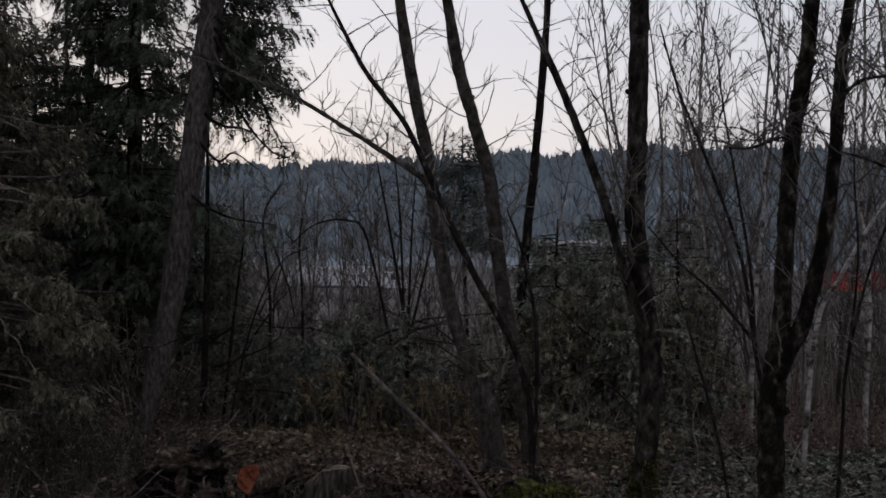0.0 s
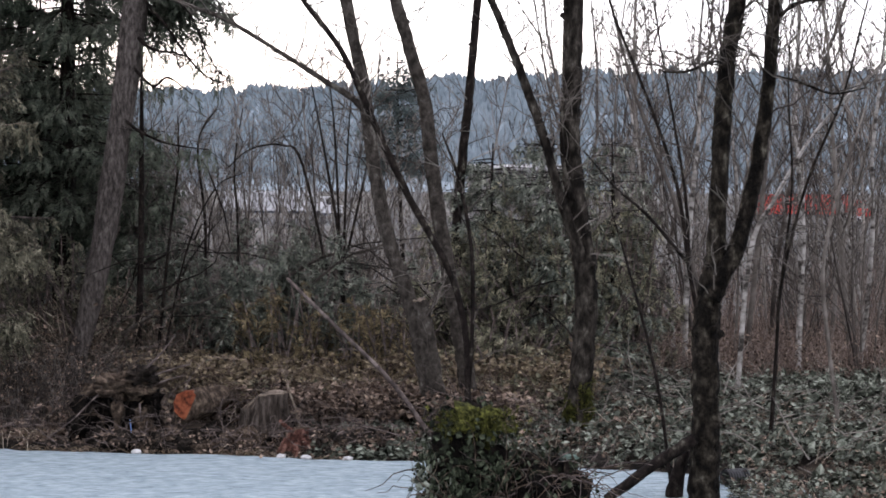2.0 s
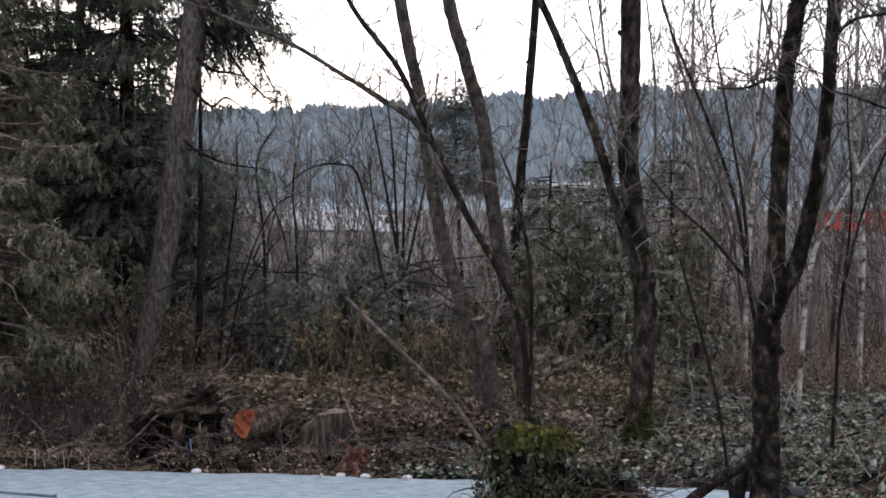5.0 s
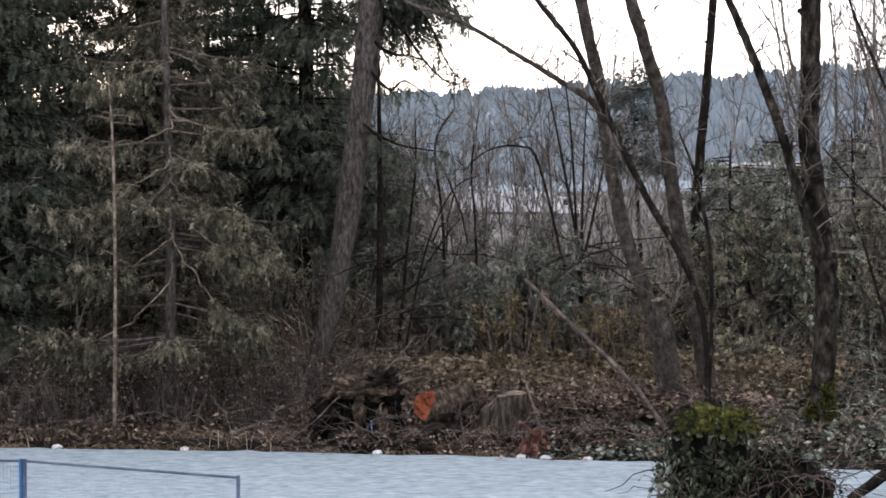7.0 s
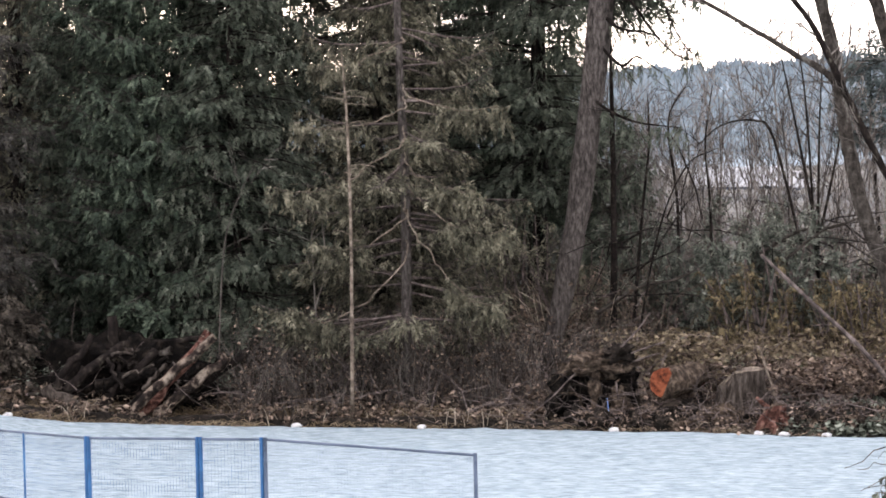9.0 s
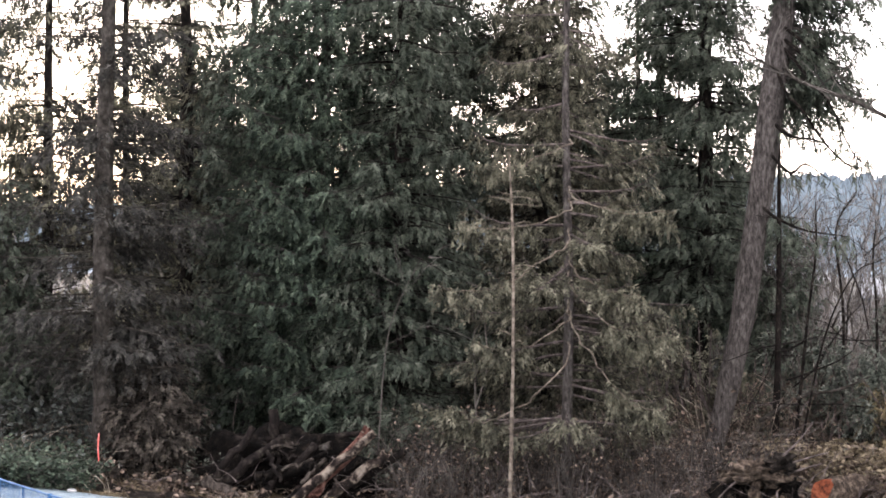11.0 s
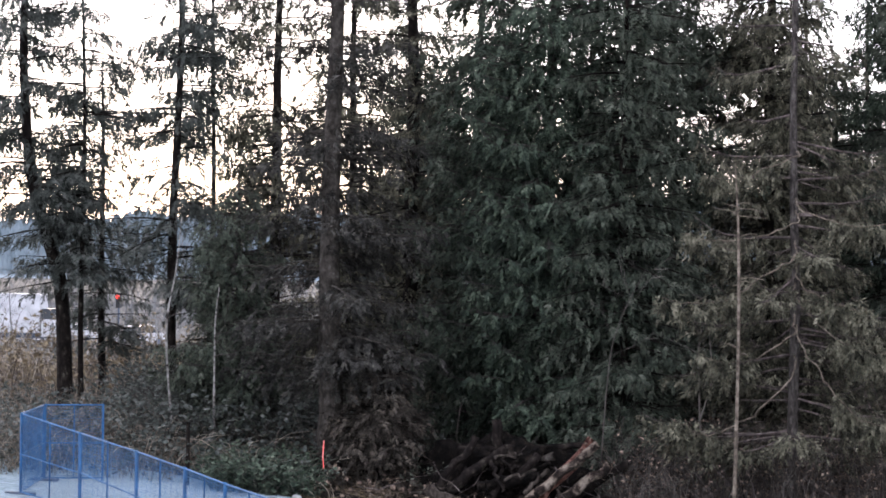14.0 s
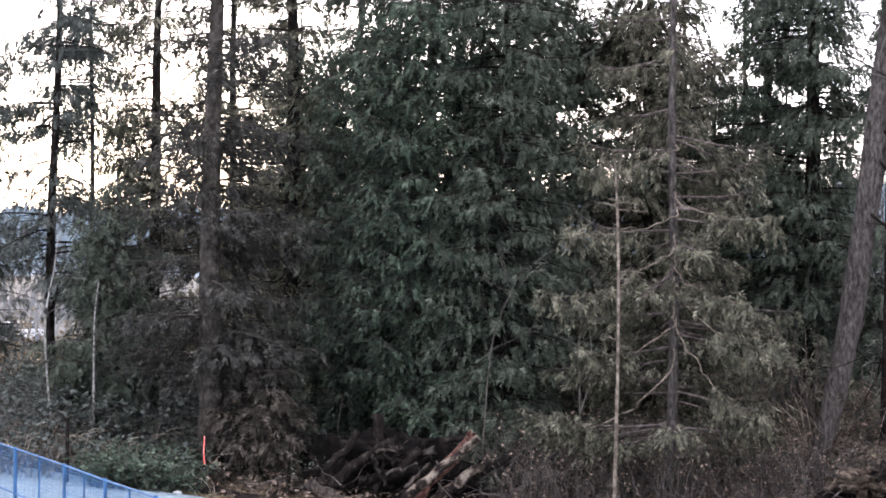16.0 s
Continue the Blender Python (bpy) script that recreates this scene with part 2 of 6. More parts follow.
class Geo:
    """Collects vertices and faces of one mesh."""

    def __init__(self):
        self.v, self.f, self.n = [], [], 0

    def add(self, verts, faces):
        self.v.append(np.asarray(verts, float).reshape(-1, 3))
        self.f += [tuple(i + self.n for i in q) for q in faces]
        self.n += len(self.v[-1])

    def tube(self, pts, radii, sides=6, cap=True, wobble=0.0, rng=None):
        p = np.asarray(pts, float)
        k = len(p)
        r = np.broadcast_to(np.asarray(radii, float), (k,))
        t = np.gradient(p, axis=0)
        t /= np.linalg.norm(t, axis=1)[:, None] + 1e-9
        ref = np.array([0.31, 0.95, 0.05]) if abs(t[0, 1]) < 0.8 else np.array([0.95, 0.2, 0.25])
        a = np.cross(t, ref)
        a /= np.linalg.norm(a, axis=1)[:, None] + 1e-9
        b = np.cross(t, a)
        ang = np.arange(sides) * 2 * math.pi / sides
        rr = np.repeat(r[:, None], sides, 1)
        if wobble and rng is not None:
            rr = rr * (1 + wobble * rng.uniform(-1, 1, (k, sides)))
        v = p[:, None] + rr[..., None] * (np.cos(ang)[None, :, None] * a[:, None] + np.sin(ang)[None, :, None] * b[:, None])
        f = [(i * sides + j, i * sides + (j + 1) % sides, (i + 1) * sides + (j + 1) % sides, (i + 1) * sides + j) for i in range(k - 1) for j in range(sides)]
        if cap:
            f += [tuple(range(sides))[::-1], tuple((k - 1) * sides + j for j in range(sides))]
        self.add(v, f)

    def box(self, lo, hi, m=None):
        (x0, y0, z0), (x1, y1, z1) = lo, hi
        v = np.array([(x, y, z) for x in (x0, x1) for y in (y0, y1) for z in (z0, z1)], float)
        if m is not None:
            v = np.array([m @ Vector(q) for q in v])
        self.add(v, [(0, 1, 3, 2), (4, 6, 7, 5), (0, 4, 5, 1), (2, 3, 7, 6), (0, 2, 6, 4), (1, 5, 7, 3)])

    def mesh(self, name, mat, smooth=False):
        me = bpy.data.meshes.new(name)
        me.from_pydata(np.concatenate(self.v).tolist() if self.v else [], [], self.f)
        me.materials.append(mat)
        if smooth:
            me.polygons.foreach_set("use_smooth", [True] * len(me.polygons))
        return me


def tri_mesh(name, tris, mat):
    """A mesh of loose triangles from an array n x 3 x 3."""
    n = len(tris)
    me = bpy.data.meshes.new(name)
    me.vertices.add(3 * n)
    me.vertices.foreach_set("co", np.ascontiguousarray(tris, dtype=np.float32).ravel())
    me.loops.add(3 * n)
    me.loops.foreach_set("vertex_index", np.arange(3 * n, dtype=np.int32))
    me.polygons.add(n)
    me.polygons.foreach_set("loop_start", np.arange(0, 3 * n, 3, dtype=np.int32))
    me.update(calc_edges=True)
    me.materials.append(mat)
    return me


def thing(name, label, category, at=(0, 0, 0), group=""):
    ob = new(name)
    ob.empty_display_size = 0.2
    ob.location = at
    return tagged(ob, label, category, group)


def part(name, data, parent, label=""):
    ob = new(name, data)
    ob.parent = parent
    return tagged(ob, label)


def unit(v):
    return v / (np.linalg.norm(v, axis=-1, keepdims=True) + 1e-9)


def leaves(rng, base, axis, size, count=7, spread=0.75, width=0.13, droop=0.25):
    """Small feathered sprays: each has count pointed leaflets along its axis. Returns triangles."""
    n = len(base)
    axis = unit(axis)
    side = unit(np.cross(axis, rng.normal(size=(n, 3))))
    normal = np.cross(axis, side)
    out = []
    for k in range(count):
        s = 1 if k % 2 else -1
        along = (k / count) * 0.75
        start = base + axis * (size * along)[:, None]
        ang = spread * rng.uniform(0.5, 1.2, n) if k < count - 1 else np.zeros(n)
        way = axis * np.cos(ang)[:, None] + side * (s * np.sin(ang))[:, None] + normal * rng.uniform(-0.3, 0.3, (n, 1))
        way[:, 2] -= droop
        way = unit(way)
        length = size * rng.uniform(0.35, 0.7, n) * (1 - 0.4 * along)
        wide = unit(np.cross(way, normal)) * (size * width * rng.uniform(0.6, 1.3, n))[:, None]
        tip = start + way * length[:, None]
        out.append(np.stack([start - wide * 0.5, start + wide * 0.5 + way * (length * 0.2)[:, None], tip], 1))
    return np.concatenate(out)


def smooth_path(pts, radii, steps=5):
    """A Catmull-Rom line through a few points, with its radii."""
    p = np.asarray(pts, float)
    p = np.concatenate([[2 * p[0] - p[1]], p, [2 * p[-1] - p[-2]]])
    r = np.asarray(radii, float)
    out, rad = [], []
    for i in range(1, len(p) - 2):
        for s in range(steps):
            t = s / steps
            a, b, c, e = p[i - 1], p[i], p[i + 1], p[i + 2]
            out.append(0.5 * (2 * b + (c - a) * t + (2 * a - 5 * b + 4 * c - e) * t * t + (3 * b - a - 3 * c + e) * t ** 3))
            rad.append(r[i - 1] + (r[i] - r[i - 1]) * t)
    return np.array(out + [p[-2]]), np.array(rad + [r[-1]])


def spot(az, dist, z=0.0):
    return np.array([dist * math.sin(radians(az)), dist * math.cos(radians(az)), z])


# ---- ground ----


def edge_y(x):
    """The far edge of the white sheet."""
    return float(np.interp(x, [-70, -42, -32, -24, -19, -14, -6, 0, 3, 6.5, 9, 20], [72, 60, 56.0, 52.7, 52.3, 53.1, 52.1, 50.65, 50.0, 48.4, 43, 36]))


def ss(a, b, x):
    t = min(1.0, max(0.0, (x - a) / (b - a)))
    return t * t * (3 - 2 * t)


def gz(x, y):
    """The ground's height."""
    left = 0.95 * ss(14, 30, -x) * ss(30, 48, y) * (1 - ss(110, 180, y))
    over = y - edge_y(x)
    bank = 0.35 * ss(0.2, 4.5, over) * (1 - ss(70, 150, y)) + 0.25 * ss(4, 16, over) * (1 - ss(90, 160, y))
    rough = 0.06 * noise.noise((x * 0.5, y * 0.5, 0)) * ss(0, 2, over) + 0.12 * noise.noise((x * 0.13, y * 0.13, 3)) * ss(0, 4, over)
    return left + bank + rough


def build_ground():
    near_x = [-420, -240, -150, -100, -75] + list(np.arange(-60, 40.1, 0.8)) + [50, 75, 100, 150, 240, 420]
    near_y = [-60, -30, 0, 15] + list(np.arange(24, 92, 0.7)) + [100, 115, 135, 160, 200, 260, 330, 450, 700, 1000, 1600, 2600, 4200]
    xs = [-4200, -2400, -1200, -700] + near_x + [700, 1200, 2400, 4200]
    v = [(x, y, gz(x, y)) for y in near_y for x in xs]
    w = len(xs)
    f = [(j * w + i, j * w + i + 1, (j + 1) * w + i + 1, (j + 1) * w + i) for j in range(len(near_y) - 1) for i in range(w - 1)]
    g = Geo()
    g.add(v, f)
    me = g.mesh("ground", GROUND, True)
    me.materials.append(FIELD)
    far = [(near_y[j] + near_y[j + 1]) / 2 > 96 for j in range(len(near_y) - 1) for i in range(w - 1)]
    me.polygons.foreach_set("material_index", [int(q) for q in far])
    tagged(new("ground", me), "brown leaf-littered winter ground with pale field beyond", "ground", kind="structure")


def build_sheet():
    rng = np.random.default_rng(5)
    xs = np.arange(-58, 20.01, 0.4)
    rows = 74
    v = []
    for j in range(rows + 1):
        for x in xs:
            ragged = 0.35 * noise.noise((x * 0.55, 1.3, 0)) + 0.18 * noise.noise((x * 1.9, 7.1, 0))
            y1 = edge_y(x) + ragged
            y = 20 + (y1 - 20) * (j / rows) ** 0.8
            rip = 0.07 * noise.noise((x * 0.35, y * 0.9, 9)) + 0.035 * noise.noise((x * 1.1, y * 2.4, 4))
            edge = 0.05 * max(0, 1 - (y1 - y) / 0.8) if j < rows else -0.03
            v.append((x, y, gz(x, y) + 0.06 + rip * 0.35 + edge * (0.5 + noise.noise((x * 1.3, 0, 2)))))
    w = len(xs)
    f = [(j * w + i, j * w + i + 1, (j + 1) * w + i + 1, (j + 1) * w + i) for j in range(rows) for i in range(w - 1)]
    g = Geo()
    g.add(v, f)
    tagged(new("ground_sheet", g.mesh("ground_sheet", SHEET, True)), "large wrinkled white fabric sheet spread over the ground", "ground sheet", kind="structure")


build_ground()
build_sheet()

# ---- conifers ----

# how a kind of conifer carries its boughs: rise, droop and upturned tip of a bough, hang of its sprays, length and breadth of a leaflet, gap between side twigs, leaflets of a spray
HABIT = {
    "cedar": (0.22, 0.13, 0.16, 0.85, 0.15, 0.42, 0.125, 9),
    "fir": (0.06, 0.07, 0.06, 0.7, 0.145, 0.4, 0.13, 9),
    "spruce": (-0.06, 0.13, 0.24, 1.0, 0.15, 0.4, 0.11, 9),
    "hemlock": (0.04, 0.13, 0.04, 1.05, 0.15, 0.4, 0.125, 9),
}


def tufts(rng, base, axis, facing, length, breadth, count):
    """Small drooping sprays of pointed leaflets on both sides of a short spine. Returns triangles and the way that each leaflet is turned to the light."""
    n = len(base)
    axis = unit(axis)
    side = unit(np.cross(axis, np.array([0, 0, 1.0]) + rng.normal(0, 0.55, (n, 3))))
    normal = np.cross(side, axis)
    spine = length * rng.uniform(1.3, 2.3, n)
    out = []
    for k in range(count):
        u = (k + rng.uniform(0.2, 0.8, n)) / count
        ang = rng.uniform(0.3, 0.95, n) * (1 if k % 2 else -1) * (1.05 - 0.6 * u)
        start = base + axis * (spine * u)[:, None]
        start[:, 2] -= 0.35 * spine * u * u
        way = axis * np.cos(ang)[:, None] + side * np.sin(ang)[:, None] + normal * rng.normal(0, 0.22, (n, 1))
        way[:, 2] -= 0.35 * u
        way = unit(way)
        ln = length * rng.uniform(0.7, 1.25, n) * (1.1 - 0.45 * u)
        wide = unit(np.cross(way, normal) + rng.normal(0, 0.3, (n, 3))) * (ln * breadth)[:, None]
        out.append(np.stack([start - wide * 0.5, start + wide * 0.5 + way * (ln * 0.35)[:, None], start + way * ln[:, None]], 1))
    tris = np.stack(out, 1).reshape(-1, 3, 3)
    light = np.repeat(unit(facing + np.array([0, 0, 0.85]) + rng.normal(0, 0.42, (n, 3))), count, 0)
    return tris, light


def leaf_mesh(name, tris, light, mat):
    """A mesh of leaflets shaded as the rounded clumps that they make up."""
    geo = np.cross(tris[:, 1] - tris[:, 0], tris[:, 2] - tris[:, 0])
    back = (geo * (light * np.array([1, 1, 0.35]) + np.array([0, -0.5, 0]))).sum(1) < 0
    tris = tris.copy()
    tris[back] = tris[back][:, ::-1]
    me = tri_mesh(name, tris, mat)
    me.polygons.foreach_set("use_smooth", np.ones(len(tris), bool))
    me.normals_split_custom_set_from_vertices(np.repeat(light, 3, 0).tolist())
    return me


def conifer(name, label, x, y, height, low, reach, bark, leaf, seed, boughs=200, habit="fir", trunk=None, trunk_r=0.3, shape=0.5, bare=0.1, fill=1.0, twig=None, shy=False, clear=None, gaps=0.0, group="conifers"):
    """A conifer of many boughs with side twigs on both sides, each hung with small leafy sprays; bare: the inner share of a bough without leaves."""
    rng = np.random.default_rng(seed)
    rise, droop, tip, hang, leaf_ln, leaf_w, gap, count = HABIT[habit]
    z0 = gz(x, y) - 0.15
    tree = thing(name, label, "tree", (x, y, z0), group)
    g = Geo()
    if trunk is None:
        lean = rng.normal(0, 0.012, 2)
        hs = np.linspace(0, height, 12)
        p = np.stack([hs * lean[0] + 0.06 * np.sin(hs * 0.5 + seed), hs * lean[1], hs], 1)
        r = trunk_r * (1 - hs / height) ** 0.8 + 0.02
        r[0] *= 1.35
    else:
        p, r = trunk
        p = np.asarray(p, float) - np.array([x, y, z0])
        order = np.argsort(p[:, 2])
        p, r = smooth_path(p[order], np.asarray(r)[order], 3)
        g2 = p[-1] + (p[-1] - p[-4]) / (p[-1] - p[-4])[2] * (height - p[-1][2])
        mid = (p[-1] + g2) / 2
        p, r = np.concatenate([p, [mid, g2]]), np.concatenate([r, [r[-1] * 0.6, 0.03]])
        low_end = p[0].copy()
        low_end[:2] -= (p[1] - p[0])[:2] * 0.5
        low_end[2] = -0.1
        p, r = np.concatenate([[low_end], p]), np.concatenate([[r[0] * 1.25], r])
    g.tube(p, r, 12, wobble=0.08, rng=rng)
    part("trunk", g.mesh("trunk", bark, True), tree)
    wood = Geo()
    bases, axes, outs, sizes, twigs = [], [], [], [], []
    s = np.linspace(0, 1, 7)
    for _ in range(boughs):
        u = rng.uniform(0, 1) ** 1.1
        h = low + (height * 0.97 - low) * u
        if h > 15.5 and rng.random() < 0.5:
            continue
        az = rng.uniform(0, 2 * math.pi)
        if shy and math.sin(az) < -0.25 and rng.random() < 0.72:
            continue
        if clear and h < clear:
            az = rng.uniform(-0.25, 1.9)
        if math.sin(az) > 0.3 and rng.random() < 0.4:
            continue
        length = reach * ((1 - u) ** shape * 0.92 + 0.08) * rng.uniform(0.5, 1.12)
        out = np.array([math.cos(az), math.sin(az), 0])
        side = np.array([-out[1], out[0], 0])
        c = np.array([np.interp(h, p[:, 2], p[:, i]) for i in range(3)])
        c[2] = h
        line = c + out * (length * s)[:, None] + side * (rng.normal(0, 0.12) * length * s ** 2)[:, None]
        line[:, 2] += (rise + rng.normal(0, 0.1)) * length * s - droop * length ** 1.3 * s ** 2 * rng.uniform(0.5, 1.6) + tip * rng.uniform(0.3, 1.4) * length * s ** 4
        wood.tube(line, np.linspace(0.012 + 0.009 * length, 0.005, 7), 4, False)
        big = 1.7 if h > 15.5 else 1.0
        nb = max(4, int(length / gap * fill / big))
        t = np.clip((np.arange(nb) + rng.uniform(0, 1, nb)) / nb * (1 - bare) + bare, 0.04, 1)
        root = np.stack([np.interp(t, s, line[:, i]) for i in range(3)], 1)
        sgn = np.where(np.arange(nb) % 2, 1.0, -1.0)
        ln = np.clip((0.13 + 0.36 * length * (1 - t) ** 0.8) * rng.uniform(0.55, 1.2, nb), 0.12, 0.95)
        way = out * rng.uniform(0.4, 0.9, (nb, 1)) + side * (sgn * rng.uniform(0.5, 1.0, nb))[:, None] + rng.normal(0, 0.12, (nb, 3))
        way[:, 2] -= hang * rng.uniform(0.05, 0.55, nb)
        way = unit(way)
        end = root + way * ln[:, None]
        end[:, 2] -= 0.3 * hang * ln ** 2
        across = np.array([0, 0, 1.0]) * 0.007
        twigs.append(np.stack([root - across, root + across, end], 1))
        k = np.maximum(1, np.round(ln / (0.15 * big))).astype(int)
        i = np.repeat(np.arange(nb), k)
        v = (np.concatenate([np.arange(q) for q in k]) + rng.uniform(0.3, 0.9, len(i))) / k[i]
        b = root[i] + (end[i] - root[i]) * v[:, None] + rng.normal(0, 0.02, (len(i), 3))
        a = way[i] * 0.9 + rng.normal(0, 0.28, (len(i), 3))
        a[:, 2] -= hang * rng.uniform(0.1, 0.9, len(i))
        keep = np.array([noise.noise((q[0] * 1.3 + seed, q[1] * 1.3, q[2] * 1.6)) for q in b]) > rng.uniform(-0.75, 0.05, len(i)) + gaps * 0.8 - 0.2
        bases.append(b[keep])
        axes.append(a[keep])
        outs.append(np.repeat(out[None], int(keep.sum()), 0))
        sizes.append(leaf_ln * big * rng.uniform(0.75, 1.25, int(keep.sum())))
    q = np.concatenate(twigs).reshape(-1, 3)
    wood.add(q, np.arange(len(q)).reshape(-1, 3).tolist())
    tagged(part("branchwork", wood.mesh("branchwork", twig or bark), tree), kind="stuff")
    tris, light = tufts(rng, np.concatenate(bases), np.concatenate(axes), np.concatenate(outs), np.concatenate(sizes), leaf_w, count)
    tagged(part("crown", leaf_mesh("crown", tris, light, leaf), tree), kind="stuff")
    return tree


# the leaning old cedar beside the gap
CEDAR = ([(-6.9, 58.6, 11.3), (-7.34, 58.54, 7.7), (-7.74, 58.5, 4.9), (-8.07, 58.45, 3.1), (-8.46, 58.4, 1.45)], [0.31, 0.31, 0.29, 0.27, 0.25])
conifer("cedar_tree", "old cedar with a leaning grey trunk and hanging fronds", -8.7, 58.35, 19, 9.8, 2.6, BARK_CEDAR, GREEN_CEDAR, 11, 185, "hemlock", trunk=CEDAR, clear=12.5)
conifer("spruce_tree", "ailing spruce with olive-brown needles and bare twig ends", -11.6, 55.8, 18, 1.6, 3.1, BARK_CEDAR, BROWN_SPRUCE, 12, 215, "spruce", trunk_r=0.12, bare=0.3, twig=PALE_BARK, shape=0.55, shy=True, gaps=0.12)
conifer("cedar_tree", "dense dark green young cedar reaching down to the ground", *spot(-17.6, 62.5)[:2], 19, 1.0, 3.2, BARK_CEDAR, GREEN_DARK, 13, 605, "cedar", trunk_r=0.22, shape=0.4, fill=1.05, gaps=0.13)
conifer("fir_tree", "tall fir with a straight dark trunk and thin feathery boughs", *spot(-22.75, 60.0)[:2], 20, 2.6, 2.9, BARK, BROWN_FIR, 14, 320, "fir", trunk_r=0.31, bare=0.03, shy=True, gaps=0.24)
conifer("fir_tree", "fir with brownish sparse boughs behind its neighbours", *spot(-20.7, 66)[:2], 21, 1.0, 3.2, BARK_DARK, BROWN_SPRUCE, 15, 270, "fir", trunk_r=0.25, gaps=0.1)
conifer("cedar_tree", "dark green cedar standing deep in the row", *spot(-14.6, 67)[:2], 20, 0.5, 3.6, BARK_CEDAR, GREEN_CEDAR, 16, 475, "cedar", trunk_r=0.14, shape=0.4)
conifer("hemlock_tree", "dark hemlock with a thick trunk behind the leaning cedar", *spot(-8.55, 68)[:2], 20, 4.5, 3.0, BARK_DARK, GREEN_CEDAR, 17, 275, "hemlock", trunk_r=0.31)
conifer("hemlock_tree", "dark hemlock close beside a thicker one", *spot(-9.4, 70)[:2], 19, 3.5, 2.8, BARK_DARK, GREEN_DARK, 18, 245, "hemlock", trunk_r=0.2)
conifer("spruce_tree", "brown-green spruce filling the row behind", *spot(-12.3, 66)[:2], 19, 0.6, 3.0, BARK_DARK, BROWN_SPRUCE, 19, 435, "spruce", trunk_r=0.2, shape=0.4)
conifer("cedar_tree", "short green cedar under the leaning trunk", *spot(-6.6, 66)[:2], 7.2, 0.3, 2.1, BARK_CEDAR, GREEN_CEDAR, 20, 245, "cedar", trunk_r=0.12)
conifer("fir_tree", "slender fir with sparse drooping boughs against the sky", *spot(-26.55, 70)[:2], 19, 4.0, 2.4, BARK_DARK, GREEN_FIR, 21, 140, "hemlock", trunk_r=0.15, bare=0.03, shape=0.4, gaps=0.2)
conifer("fir_tree", "thin young fir with a broken-looking top", *spot(-28.1, 78)[:2], 11.5, 2.0, 1.8, BARK_DARK, GREEN_FIR, 22, 105, "hemlock", trunk_r=0.12, bare=0.2, shape=0.35, gaps=0.3)
LEAN = ([(-36.1, 62.3, 14.8), (-36.1, 62.3, 12.0), (-35.84, 62.44, 8.7), (-35.2, 62.8, 6.15), (-35.0, 62.9, 4.8), (-34.9, 63.0, 1.5)], [0.1, 0.13, 0.17, 0.2, 0.21, 0.24])
conifer("fir_tree", "fir with a kinked dark trunk leaning at the fence", -34.9, 63.0, 18, 5.6, 2.6, BARK_DARK, GREEN_FIR, 23, 135, "hemlock", trunk=LEAN, bare=0.03, shape=0.4, gaps=0.2)
conifer("fir_tree", "fir with reddish backlit boughs in the second row", *spot(-24.2, 72)[:2], 19, 1.0, 3.0, BARK_DARK, BROWN_SPRUCE, 24, 190, "hemlock", trunk_r=0.2, bare=0.03, shape=0.4, gaps=0.18)
conifer("cedar_tree", "bushy green cedar beside the big fir", *spot(-25.0, 64)[:2], 7.5, 0.2, 2.4, BARK_CEDAR, GREEN_CEDAR, 25, 245, "cedar", trunk_r=0.12)
conifer("fir_tree", "slim fir with lacy grey-green boughs against the bright sky", *spot(-28.6, 72)[:2], 16, 4.4, 2.6, BARK_DARK, GREEN_FIR, 41, 150, "hemlock", trunk_r=0.07, bare=0.03, shape=0.35, gaps=0.22)
conifer("fir_tree", "slim lacy fir between stouter neighbours", *spot(-25.6, 76)[:2], 19, 2.0, 2.6, BARK_DARK, GREEN_FIR, 42, 135, "hemlock", trunk_r=0.08, bare=0.03, shape=0.35, gaps=0.2)
conifer("fir_tree", "slim brown-green fir in the second row", *spot(-22.3, 74)[:2], 20, 1.0, 2.8, BARK_DARK, BROWN_SPRUCE, 43, 180, "hemlock", trunk_r=0.15, bare=0.03, shape=0.35, gaps=0.15)
conifer("cedar_tree", "young green cedar at the edge of the dark one", *spot(-19.4, 64)[:2], 17, 0.5, 2.6, BARK_CEDAR, GREEN_CEDAR, 44, 375, "cedar", trunk_r=0.15, shape=0.4, gaps=0.13)
conifer("hemlock_tree", "grey-green hemlock squeezed between cedar and spruce", *spot(-15.7, 61)[:2], 18, 1.5, 2.6, BARK_DARK, GREEN_CEDAR, 45, 375, "hemlock", trunk_r=0.1, shape=0.35, gaps=0.13)
conifer("pine_tree", "blue-green pine standing far behind bare trees", *spot(-0.45, 92)[:2], 10.6, 6.0, 1.7, BARK_DARK, GREEN_BLUE, 26, 120, "cedar", trunk_r=0.1, shape=0.3, bare=0.1, gaps=0.2)
conifer("spruce_tree", "brown spruce sapling beside the log pile", -21.85, 55.4, 3.3, 0.1, 1.75, BARK_DARK, RUST_SPRUCE, 27, 190, "fir", trunk_r=0.06, shape=0.5, bare=0.0, fill=1.2)

for x, y, h, reach, n, seed in ((3.4, 60.8, 6.9, 2.2, 120, 261), (1.7, 62.2, 6.6, 2.0, 110, 262), (5.0, 62.2, 6.8, 1.7, 90, 263)):
    conifer("hemlock_tree", "young dark green hemlock among the bare maples", x, y, h, 0.8, reach, BARK_DARK, GREEN_BRUSH, seed, n, "hemlock", trunk_r=0.07, shape=0.28, bare=0.1, gaps=0.1)

